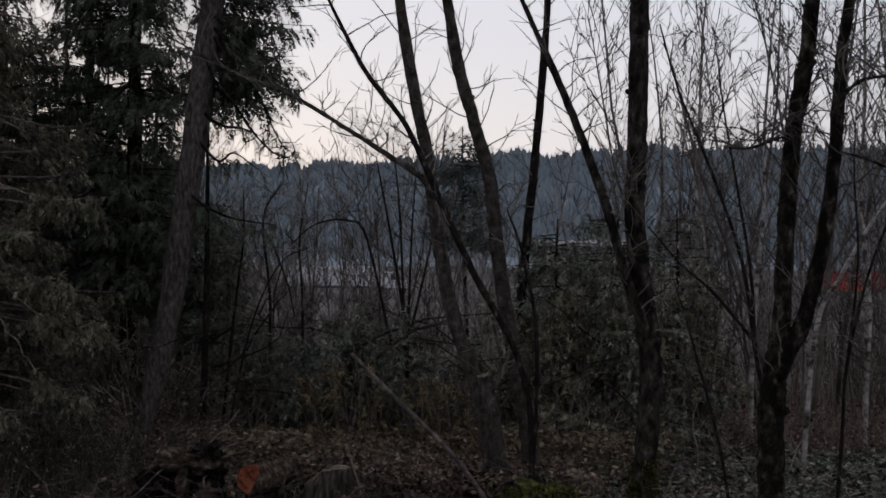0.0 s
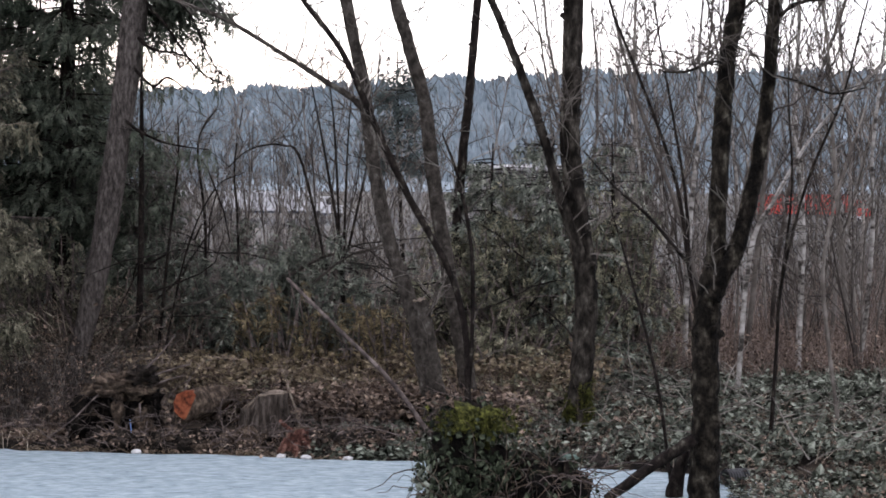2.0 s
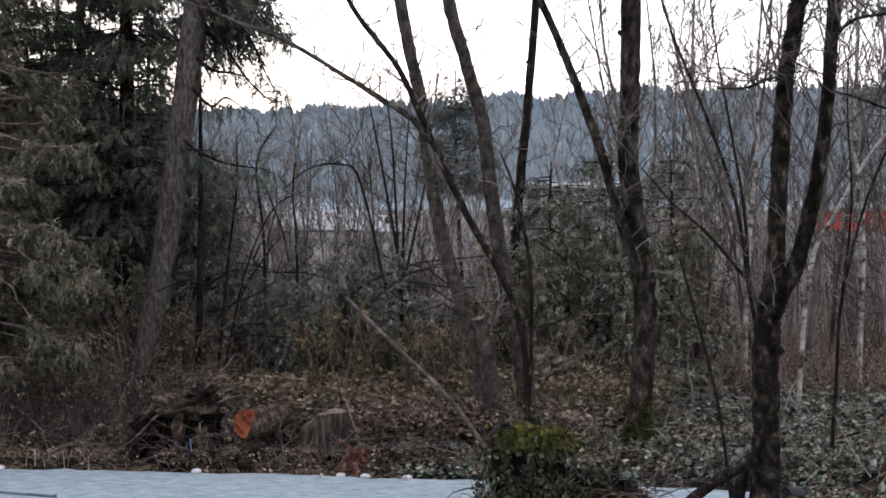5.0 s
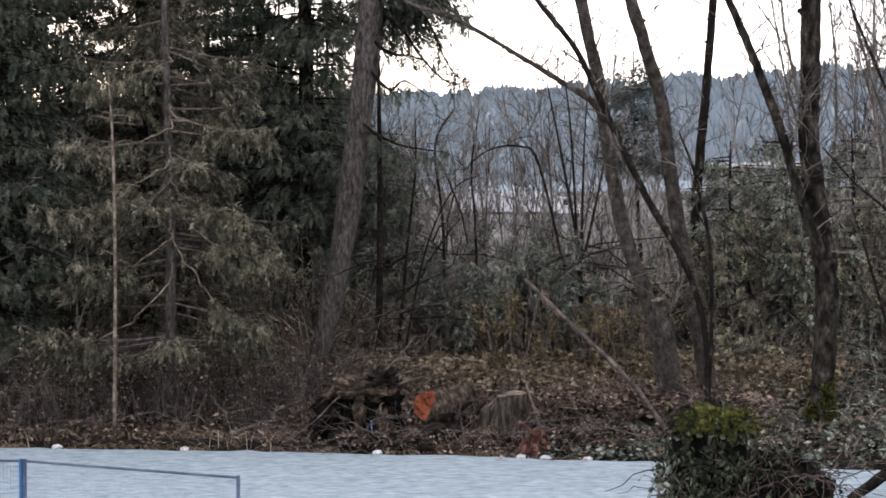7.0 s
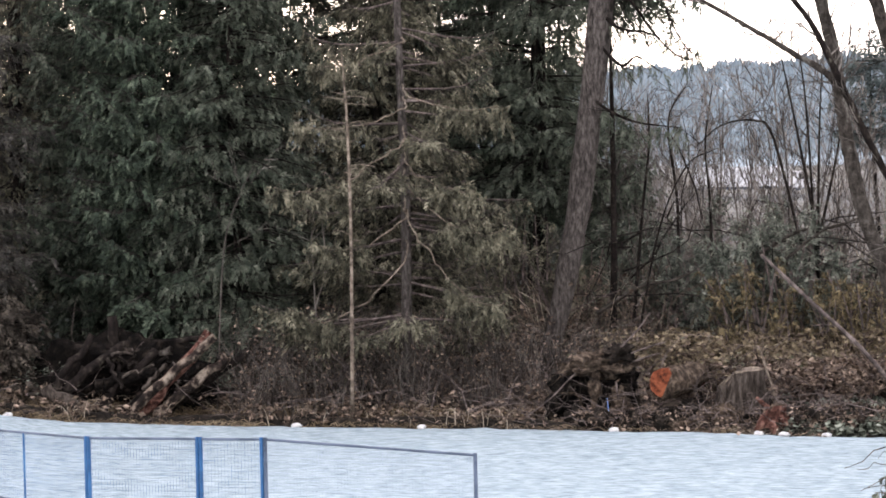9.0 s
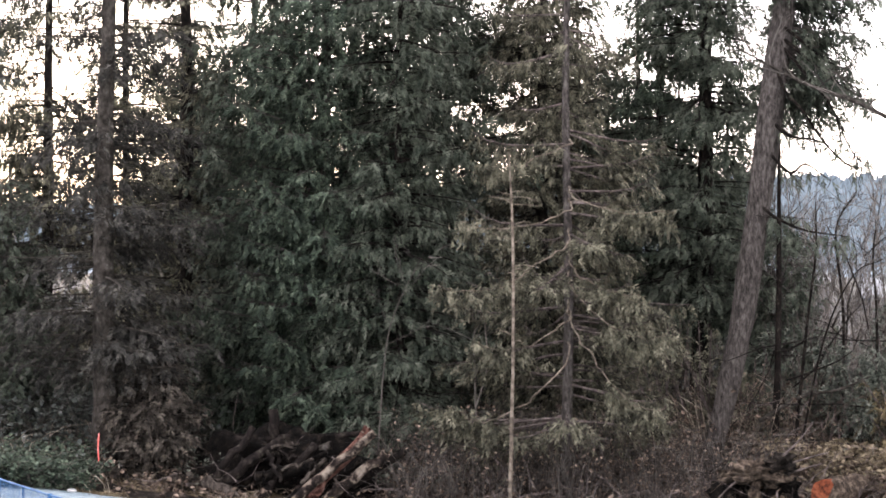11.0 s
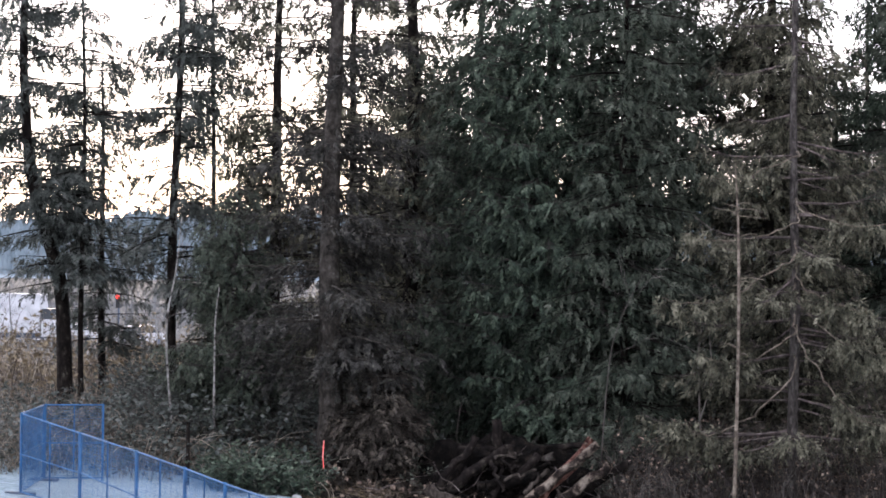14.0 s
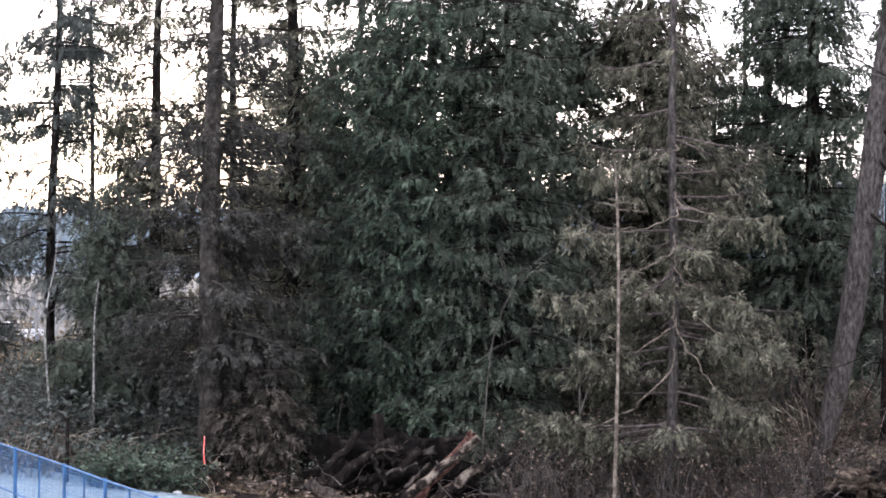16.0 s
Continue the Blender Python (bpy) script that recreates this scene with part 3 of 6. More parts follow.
rng = np.random.default_rng(29)
BACK = [o for o in scene.objects if o.get("group") == "conifers" and o.parent is None and "young dark green hemlock" not in o["label"] and o.name.split(".")[0] in ("cedar_tree", "fir_tree", "hemlock_tree", "spruce_tree")]
for az, dist, pick, size in ((-16.4, 74, 4, 0.65), (-10.8, 76, 7, 0.65), (-10.1, 73, 7, 0.78), (-7.9, 80, 6, 0.6), (-9.0, 76, 4, 0.6), (-20.6, 76, 5, 0.7), (-18.6, 78, 8, 0.75), (-11.5, 71, 5, 0.75)):
    x, y, _ = spot(az, dist)
    copy_thing(BACK[pick], Matrix.LocRotScale((x, y, gz(x, y) - 0.15), Euler((0, 0, rng.uniform(0, 6.28))), (size, size, size)))

# ---- evergreen brush: fallen and leaning boughs ----


def brush(name, label, x, y, rx, ry, height, leaf, seed, count=2600, spray=0.32):
    """A heap of evergreen boughs: crossing limbs hung with sprays, uneven at the top."""
    rng = np.random.default_rng(seed)
    heap = thing(name, label, "brush", (x, y, gz(x, y) - 0.1), "evergreen brush")
    g = Geo()
    b, a = [], []
    limbs = 56
    for _ in range(limbs):
        px, py = rng.normal(0, 0.42, 2)
        foot = np.array([px * rx, py * ry, 0.0])
        top = foot + np.array([rng.normal(0, 0.5) * rx, rng.normal(0, 0.4) * ry, height * rng.uniform(0.35, 1.05) * math.exp(-0.5 * px * px)])
        s = np.linspace(0, 1, 5)
        line = foot + (top - foot) * s[:, None]
        line[:, 2] += 0.3 * np.sin(s * math.pi)
        g.tube(line, np.linspace(0.04, 0.012, 5), 4, False)
        n = int(count * 0.8) // limbs
        t = rng.uniform(0.15, 1, max(2, n // 7))[rng.integers(0, max(2, n // 7), n)]
        q = np.stack([np.interp(t, s, line[:, i]) for i in range(3)], 1) + rng.normal(0, 0.09, (n, 3))
        b.append(q)
        w = (top - foot) / height * 0.6 + rng.normal(0, 0.5, (n, 3))
        w[:, 2] -= 0.6
        a.append(w)
    tagged(part("branchwork", g.mesh("branchwork", PALE_BARK), heap), kind="stuff")
    b = np.concatenate(b)
    b[:, 2] = np.maximum(b[:, 2], 0.15)
    turn = unit(b * np.array([1 / rx, 1 / ry, 0]) + np.array([0, -0.3, 0.01]))
    tris, light = tufts(rng, b, np.concatenate(a), turn, spray * 0.42 * rng.uniform(0.7, 1.3, len(b)), 0.34, 9)
    tagged(part("foliage", leaf_mesh("foliage", tris, light, leaf), heap), kind="stuff")
    return heap


for bx, by, rx, ry, bh, leaf, sd, n, lab in (
        (3.2, 60.6, 1.9, 1.1, 5.4, OLIVE, 31, 4200, "olive green tangle of leaning hemlock boughs"),
        (1.7, 61.8, 1.8, 1.2, 5.2, OLIVE, 34, 3400, "olive hemlock brush against the tree row"),
        (4.9, 62.0, 1.3, 1.0, 5.4, OLIVE, 35, 2400, "olive boughs hanging behind the stout maple"),
        (-2.3, 59.8, 1.7, 1.1, 4.7, GREEN_BRUSH, 32, 6200, "dark green heap of fallen conifer boughs"),
        (-4.2, 60.0, 1.6, 1.1, 4.5, GREEN_BRUSH, 33, 5400, "dark green conifer brush under bare saplings"),
        (-6.0, 61.5, 1.4, 1.2, 4.4, GREEN_BRUSH, 36, 2600, "dark conifer brush beside the leaning cedar"),
        (-0.6, 61.4, 1.5, 1.2, 3.4, OLIVE, 37, 2200, "low olive brush in the gap"),
        (-9.6, 61.5, 1.5, 1.0, 4.6, BROWN_SPRUCE, 46, 2000, "olive boughs at the foot of the conifers"),
        (-8.0, 61.0, 1.2, 1.0, 3.6, BROWN_SPRUCE, 47, 1500, "low olive boughs behind the leaning trunk"),
        (-3.4, 58.6, 1.5, 0.9, 3.1, YELLOW_GREEN, 38, 1700, "yellow-green brambles above the dead fern"),
        (-0.9, 58.4, 1.4, 0.9, 2.9, YELLOW_GREEN, 40, 1400, "yellow-green brambles behind the dead pole"),
        (1.6, 58.0, 1.6, 0.9, 2.6, OLIVE, 39, 1500, "low olive boughs among maple trunks")):
    brush("evergreen_brush", lab, bx, by, rx, ry, bh, leaf, sd, n)

# ---- bare trees ----


def bare_tree_mesh(seed, height, stem_r, kind="alder", far=False):
    """Trunk and twig meshes of a leafless tree, standing at the origin."""
    rng = np.random.default_rng(seed)
    trunk, twigs = Geo(), Geo()

    def grow(start, way, length, r, level):
        k = (6, 4, 2, 1)[level]
        pts, p, w = [start], start.copy(), way.copy()
        for _ in range(k):
            w = unit(w + rng.normal(0, 0.07 + 0.05 * level, 3) + np.array([0, 0, 0.10 if level else 0.03]))
            p = p + w * length / k
            pts.append(p.copy())
        pts = np.array(pts)
        rad = np.linspace(r, max(0.0075, r * (0.25 if level == 0 else 0.3)), k + 1)
        (trunk if level == 0 else twigs).tube(pts, rad, (7, 4, 3, 3)[level], False)
        if level == 3:
            return
        n = (int(height * 1.45), 4, 2 if kind == "alder" else 1)[level]
        if far and level == 1:
            n = 3
        if far and level == 2:
            return
        lo = (0.28 if kind == "alder" else 0.12, 0.2, 0.2)[level]
        for i in range(n):
            t = rng.uniform(lo, 0.99)
            q = np.array([np.interp(t, np.linspace(0, 1, k + 1), pts[:, j]) for j in range(3)])
            az = rng.uniform(0, 2 * math.pi)
            side = np.array([math.cos(az), math.sin(az), 0])
            tang = unit(pts[min(k, int(t * k) + 1)] - pts[int(t * k)])
            up = (0.75, 0.8, 0.7)[level]
            w2 = unit(tang * up + side * rng.uniform(0.35, 0.75))
            grow(q, w2, length * (0.34, 0.45, 0.5)[level] * rng.uniform(0.5, 1.2) * (1.15 - 0.6 * t), max(0.0105, r * (0.3, 0.45, 0.5)[level] * (1.1 - 0.6 * t)), level + 1)

    stems = 1 if kind == "alder" else 4
    for i in range(stems):
        az = rng.uniform(0, 6.28)
        w = unit(np.array([math.cos(az) * 0.22 * (stems > 1), math.sin(az) * 0.22 * (stems > 1), 1.0]))
        grow(np.array([0.0, 0.0, -0.1]), w, height * rng.uniform(0.85, 1.0), stem_r * (1 if stems == 1 else 0.7), 0)
    return trunk, twigs


VARIANTS = []
for i, (h, r, kind) in enumerate(((11, 0.07, "alder"), (12.5, 0.06, "alder"), (9.5, 0.055, "alder"), (7, 0.035, "clump"), (8.5, 0.045, "clump"), (13, 0.075, "alder"), (5.2, 0.026, "clump"))):
    VARIANTS.append((bare_tree_mesh(60 + i, h, r, kind), h))
for i, (h, r) in enumerate(((11, 0.12), (13, 0.13), (8, 0.1))):
    VARIANTS.append((bare_tree_mesh(80 + i, h, r, "alder", True), h))
BARE = {}


def bare_tree(variant, x, y, scale, turn, pale=False):
    key = (variant, pale)
    z = gz(x, y)
    if key not in BARE:
        (trunk, twigs), _ = VARIANTS[variant]
        label = "slender white-barked birch, leafless" if pale else ("leafless many-stemmed alder shrub" if variant in (3, 4, 6) else "slender leafless alder with grey bark")
        ob = thing("birch_tree" if pale else "alder_tree", label, "tree", (x, y, z), "bare trees")
        wood = HAZED_TWIG if variant > 6 else BARK_TWIG
        part("trunk", trunk.mesh("trunk", BARK_BIRCH if pale else wood, True), ob)
        tagged(part("crown", twigs.mesh("crown", wood), ob), kind="stuff")
        ob.scale = (1, 1, 1)
        BARE[key] = ob
        ob.rotation_euler = (0, 0, turn)
    else:
        copy_thing(BARE[key], Matrix.LocRotScale((x, y, z), Euler((0, 0, turn)), (scale, scale, scale)))


rng = np.random.default_rng(71)
for az, dist, v, s, pale in (
        (5.3, 64, 0, 1.0, True), (9.0, 62, 1, 1.0, True), (6.1, 70, 5, 1.0, True), (7.9, 74, 5, 0.95, True), (11.4, 66, 0, 1.05, True),
        (4.7, 75, 1, 0.9, False), (2.2, 70, 2, 1.0, False), (3.1, 78, 0, 1.0, False), (1.4, 85, 2, 1.1, False), (-1.9, 66, 3, 1.0, False),
        (-2.6, 68, 4, 0.95, False), (-1.2, 72, 3, 1.0, False), (-4.4, 70, 2, 0.8, False), (-5.2, 66, 4, 0.75, False), (-3.6, 76, 4, 0.9, False), (-6.4, 62, 6, 0.9, False)):
    x, y, _ = spot(az, dist)
    bare_tree(v, x, y, s, rng.uniform(0, 6.28), pale)
for _ in range(68):
    az = rng.uniform(3.6, 13.5)
    x, y, _ = spot(az, rng.uniform(62, 100))
    bare_tree(int(rng.choice([0, 1, 2, 3, 4, 5, 6])), x, y, rng.uniform(0.7, 1.1), rng.uniform(0, 6.28), rng.random() < 0.15)
for _ in range(44):
    x, y, _ = spot(rng.uniform(-8, 4), rng.uniform(68, 115))
    bare_tree(int(rng.choice([2, 3, 4, 6])), x, y, rng.uniform(0.6, 0.9), rng.uniform(0, 6.28))
for _ in range(30):
    x, y, _ = spot(rng.uniform(-6.8, 0.5), rng.uniform(74, 104))
    bare_tree(int(rng.choice([0, 1, 2, 5])), x, y, rng.uniform(0.6, 0.85), rng.uniform(0, 6.28))
for _ in range(170):
    x, y, _ = spot(rng.uniform(-34, 15), rng.uniform(130, 340))
    bare_tree(int(rng.choice([7, 8, 9])), x, y, rng.uniform(0.7, 1.2), rng.uniform(0, 6.28))
for az, dist, v, size, pale in (
        (4.5, 63, 1, 1.2, False), (4.95, 68, 5, 1.2, False), (5.6, 72, 1, 1.3, False), (6.3, 64, 5, 1.15, True), (6.9, 70, 1, 1.3, False), (7.7, 66, 5, 1.2, False),
        (8.3, 73, 1, 1.35, False), (8.95, 65, 5, 1.25, True), (9.7, 70, 1, 1.25, False), (10.3, 64, 5, 1.15, False), (11.0, 72, 1, 1.3, False), (12.2, 67, 5, 1.2, False), (3.5, 74, 1, 1.2, False)):
    x, y, _ = spot(az, dist)
    bare_tree(v, x, y, size, rng.uniform(0, 6.28), pale)

# ---- the large bare trees in front ----


def limb_tree(name, label, limbs, bark, seed, twig_from=(), foot=None, group="large bare trees"):
    """A broad-leaved tree without leaves; limbs: name, points from below upwards, radii. The first is the trunk."""
    rng = np.random.default_rng(seed)
    x, y = next(p for nm, p, _ in limbs if nm == "trunk")[0][:2]
    z = gz(x, y) - 0.1
    tree = thing(name, label, "tree", (x, y, z), group)
    for nm, pts, radii in limbs:
        pts = np.array(pts, float) - np.array([x, y, z])
        if nm == "trunk":
            pts = np.concatenate([[[pts[0][0], pts[0][1], min(-0.05, pts[0][2] - 0.1)]], pts])
            radii = [radii[0] * 1.3] + list(radii)
        p, r = smooth_path(pts, radii, 9)
        r = r * 0.93
        g = Geo()
        g.tube(p, r, 14 if r[0] > 0.1 else 8, True, 0.13, rng)
        for q in range(3, len(p) - 1):
            if r[q] > 0.1 and rng.random() < 0.08:
                az = rng.uniform(0, 6.28)
                w = np.array([math.cos(az), math.sin(az), 0.4])
                g.tube(np.array([p[q], p[q] + w * r[q] * 0.9, p[q] + w * r[q] * 1.35]), [r[q] * 0.45, r[q] * 0.4, r[q] * 0.2], 6)
        part(nm, g.mesh(nm, bark, True), tree)
    tw = Geo()
    for nm, pts, radii in limbs:
        pts = np.array(pts, float) - np.array([x, y, z])
        p, r = smooth_path(pts, radii, 4)
        for q in range(len(p)):
            if p[q][2] < 5.5 and nm == "trunk":
                continue
            for _ in range(2 if p[q][2] > 7 else 1):
                if rng.random() < 0.25:
                    continue
                az = rng.uniform(0, 6.28)
                w = unit(np.array([math.cos(az), math.sin(az), rng.uniform(0.3, 1.3)]))
                ln = rng.uniform(0.6, 2.0)
                line = [p[q]]
                for k in range(5):
                    w = unit(w + rng.normal(0, 0.18, 3))
                    line.append(line[-1] + w * ln / 5)
                tw.tube(np.array(line), np.linspace(0.02, 0.007, 6), 3, False)
                for k in range(2, 5):
                    w2 = unit(w + rng.normal(0, 0.5, 3))
                    tw.tube(np.array([line[k], line[k] + w2 * 0.3, line[k] + w2 * 0.3 + unit(w2 + rng.normal(0, 0.3, 3)) * 0.3]), [0.009, 0.008, 0.005], 3, False)
    if tw.v:
        tagged(part("crown", tw.mesh("crown", BARK_TWIG), tree), kind="stuff")
    return tree


def up(pts):
    return pts[::-1]


coppiced = limb_tree("maple_tree", "leaning grey maple with an arching side limb and a sawn stem", [
    ("stub", [(0.44, 53.75, 0.4), (0.36, 53.75, 1.2), (0.19, 53.75, 2.2), (0.06, 53.75, 2.9), (-0.04, 53.75, 3.34)], [0.24, 0.215, 0.2, 0.19, 0.185]),
    ("limb", [(0.1, 53.7, 3.0), (0.28, 53.7, 3.3), (0.36, 53.7, 3.75)], [0.06, 0.045, 0.03]),
    ("trunk", up([(-2.6, 53.9, 16), (-1.89, 53.97, 10.9), (-1.36, 53.98, 8.24), (-1.09, 53.99, 6.33), (-0.75, 53.99, 4.67), (-0.23, 54, 3.21), (0.03, 54, 1.99), (0.3, 54, 0.46)]), [0.217, 0.204, 0.185, 0.175, 0.166, 0.153, 0.14, 0.06]),
    ("limb", [(-1.22, 53.99, 7.41), (-1.55, 53.98, 7.85), (-2.25, 53.95, 8.29), (-3.14, 53.91, 8.85), (-4.41, 53.82, 9.6), (-5.8, 53.69, 10.14), (-7.2, 53.5, 10.9)], [0.09, 0.085, 0.07, 0.057, 0.05, 0.04, 0.02]),
], BARK, 81)
g = Geo()
g.tube(np.array([(-0.04, 53.75, 3.33), (-0.045, 53.745, 3.365), (-0.046, 53.744, 3.37)]) - np.array(coppiced.location), [0.165, 0.16, 0.14], 12, True, 0.08, np.random.default_rng(4))
part("cut_face", g.mesh("cut_face", PALE_WOOD), coppiced, "pale sawn top of a stem")
limb_tree("maple_tree", "curved grey maple trunk leaning over the brambles", [
    ("trunk", up([(-1.6, 55, 16), (-0.82, 55, 11), (-0.35, 55, 9.19), (0.05, 55, 7.77), (0.26, 55, 5.96), (0.6, 55, 4.01), (0.94, 55, 2.19), (1.18, 55, 0.62)]), [0.234, 0.208, 0.189, 0.176, 0.169, 0.156, 0.145, 0.06]),
], BARK, 82)
limb_tree("maple_tree", "thin dark maple leaning across its neighbours", [
    ("trunk", up([(-4.2, 52.8, 13), (-2.85, 52.92, 10.3), (-1.84, 52.97, 8.94), (-1.08, 53, 7.32), (-0.31, 53, 5.7), (0.58, 53, 4.08), (0.97, 53, 2.7), (1.04, 53, 0.9)]), [0.08, 0.077, 0.081, 0.086, 0.085, 0.07, 0.06, 0.02]),
    ("limb", [(1.0, 53, 1.0), (1.12, 53, 2.33), (1.1, 53, 4.46), (0.79, 53, 6.09), (0.43, 53, 7.09)], [0.055, 0.05, 0.048, 0.042, 0.02]),
], BARK_DARK, 83)
limb_tree("alder_tree", "dark straight alder standing behind the maples", [
    ("trunk", up([(1.6, 62, 15), (1.46, 62, 11.66), (1.22, 62, 8.59), (1.02, 62, 6.4), (0.89, 62, 4.64), (0.99, 62, 1.0)]), [0.14, 0.135, 0.13, 0.122, 0.105, 0.05]),
], BARK_DARK, 84)
limb_tree("maple_tree", "stout maple with a long dark side limb and mossy foot", [
    ("trunk", up([(3.45, 53.6, 16.1), (3.36, 53.59, 11.2), (3.34, 53.59, 8.26), (3.3, 53.59, 7), (3.46, 53.58, 5.35), (3.66, 53.57, 4.08), (3.69, 53.57, 3.08), (3.58, 53.58, 1.54), (3.48, 53.58, 0.535)]), [0.297, 0.273, 0.268, 0.283, 0.264, 0.235, 0.235, 0.228, 0.115]),
    ("limb", [(3.6, 53.41, 4.27), (3.37, 53.31, 4.84), (2.98, 53.31, 5.98), (2.71, 53.31, 6.99), (2.06, 53.36, 8.76), (1.49, 53.41, 10.1), (0.575, 53.41, 12.1)], [0.144, 0.134, 0.115, 0.113, 0.102, 0.0892, 0.0479]),
    ("limb", [(3.36, 53.36, 5.62), (3.15, 53.31, 6.38), (3.09, 53.31, 7.34), (3.16, 53.31, 7.82)], [0.0671, 0.0575, 0.0479, 0.0384]),
], MAPLE_BARK, 85)
limb_tree("maple_tree", "dark rough-barked maple forking low into two stems", [
    ("limb", [(5.75, 44.6, 8.2), (5.5, 44.7, 8.3), (4.9, 44.7, 8.1), (4.4, 44.8, 8.1)], [0.035, 0.03, 0.028, 0.015]),
    ("limb", [(6.4, 44.5, 8.05), (7.0, 44.4, 7.9), (7.6, 44.4, 7.7), (8.2, 44.2, 7.8)], [0.035, 0.03, 0.025, 0.012]),
    ("trunk", up([(6.4, 44.6, 15.5), (5.96, 44.6, 10.32), (5.86, 44.62, 9.48), (5.67, 44.64, 8.22), (5.58, 44.65, 6.85), (5.5, 44.66, 4.95), (5.43, 44.67, 4.21), (5.36, 44.68, 3.58), (5.32, 44.68, 2.62), (5.34, 44.68, 1.24), (5.3, 44.69, 0.05)]), [0.32, 0.29, 0.27, 0.265, 0.235, 0.185, 0.18, 0.17, 0.17, 0.16, 0.07]),
    ("stem", [(5.4, 44.5, 3.85), (5.6, 44.5, 4.3), (5.92, 44.5, 4.96), (6.26, 44.5, 6.54), (6.43, 44.5, 7.91), (6.53, 44.5, 9.48), (6.62, 44.51, 10.32), (7.2, 44.5, 14.5)], [0.19, 0.185, 0.17, 0.149, 0.138, 0.128, 0.117, 0.05]),
    ("limb", [(6.5, 44.5, 9.0), (6.9, 44.4, 9.35), (7.5, 44.3, 9.45), (8.3, 44.2, 9.5)], [0.05, 0.04, 0.034, 0.02]),
], ROUGH_BARK, 86)


def sapling(label, stems, seed, bark, twigs=26, name="young_tree", r0=0.05):
    """A thin leafless tree of a few bent stems, the first from the ground, with fine side twigs."""
    rng = np.random.default_rng(seed)
    x, y, _ = stems[0][0]
    o = np.array([x, y, gz(x, y)])
    ob = thing(name, label, "tree", tuple(o), "saplings")
    tw = Geo()
    for i, pts in enumerate(stems):
        pts = np.array(pts, float) - o
        if i == 0:
            pts[0][2] = -0.05
        k = r0 if i == 0 else r0 * 0.7
        p, r = smooth_path(pts, np.linspace(k, k * 0.3, len(pts)), 5)
        g = Geo()
        g.tube(p, r, 7, True, 0.1, rng)
        part("stem", g.mesh("stem", bark, True), ob)
        for _ in range(twigs):
            j = int(rng.uniform(0.3, 0.98) * len(p))
            a = rng.uniform(0, 6.28)
            w = unit(np.array([math.cos(a), math.sin(a), rng.uniform(0.1, 1.3)]))
            ln, line = rng.uniform(0.4, 1.5), [p[j]]
            for _ in range(4):
                w = unit(w + rng.normal(0, 0.2, 3))
                line.append(line[-1] + w * ln / 4)
            tw.tube(np.array(line), np.linspace(min(0.014, r[j] * 0.6), 0.005, 5), 3, False)
            for q in (2, 3):
                w2 = unit(w + rng.normal(0, 0.5, 3))
                tw.tube(np.array([line[q], line[q] + w2 * 0.35]), [0.007, 0.005], 3, False)
    tagged(part("crown", tw.mesh("crown", BARK_TWIG), ob), kind="stuff")


sapling("dark slender sapling splitting into leaning stems", [
    [(6.2, 51.6, 0.3), (6.1, 51.6, 2.4), (5.8, 51.7, 4.1), (5.5, 51.7, 6.0), (4.8, 51.8, 8.0), (4.1, 51.8, 9.7), (3.7, 51.9, 11.1)],
    [(5.8, 51.7, 4.1), (5.7, 51.7, 5.7), (5.4, 51.7, 7.5), (5.1, 51.8, 9.2), (4.9, 51.8, 10.7)],
    [(5.75, 51.7, 4.3), (4.9, 51.8, 5.3), (4.2, 51.8, 5.9), (3.5, 51.9, 6.7)]], 201, BARK_DARK, r0=0.065)
sapling("slender sapling with two upright stems", [
    [(7.4, 50.5, 0.3), (7.5, 50.4, 2.3), (7.6, 50.4, 3.9), (8.1, 50.4, 6.0), (8.8, 50.2, 7.8), (9.2, 50.2, 9.4), (9.5, 50.1, 10.6)],
    [(7.6, 50.4, 3.9), (7.8, 50.4, 6.0), (7.7, 50.4, 8.1), (7.8, 50.4, 10.4)]], 202, BARK_DARK, r0=0.05)
sapling("pale leaning birch pole reaching sideways", [
    [(7.6, 57.5, 0.6), (7.9, 57.5, 4.3), (8.5, 57.4, 5.7), (9.5, 57.2, 7.4), (11.0, 56.9, 8.9), (12.7, 56.6, 9.9)]], 203, BARK_BIRCH, r0=0.07, name="birch_tree")
sapling("clump of thin dark upright stems", [
    [(-2.0, 60, 0.3), (-2.0, 60, 3.8), (-2.4, 60, 6.4), (-2.8, 59.9, 8.5)],
    [(-2.0, 60, 3.0), (-2.2, 60, 7.1), (-2.4, 60, 8.9)],
    [(-2.0, 60, 2.6), (-1.9, 60, 6.4), (-1.8, 60, 8.2)],
    [(-1.9, 60, 4.1), (-1.5, 60, 5.9), (-1.3, 60, 7.0)],
    [(-2.2, 59.9, 3.0), (-3.0, 59.9, 6.4), (-3.5, 59.9, 6.9), (-4.3, 59.8, 6.8), (-4.9, 59.8, 6.3)]], 204, BARK_DARK, 14, r0=0.06)
sapling("dark young tree beside the leaning cedar", [
    [(-7.1, 59.6, 0.3), (-7.0, 59.6, 4.9), (-7.0, 59.6, 7.7), (-7.0, 59.6, 9.7)]], 205, BARK_DARK, 20, r0=0.1)
sapling("thin crooked saplings behind the root plate", [
    [(-6.7, 59.6, 0.3), (-6.3, 59.7, 4.6), (-6.1, 59.7, 6.3), (-6.1, 59.7, 7.6)],
    [(-6.5, 59.2, 1.0), (-5.8, 58.7, 4.2), (-5.1, 58.8, 5.8), (-4.4, 58.8, 6.2)]], 206, BARK_DARK, 22, r0=0.05)
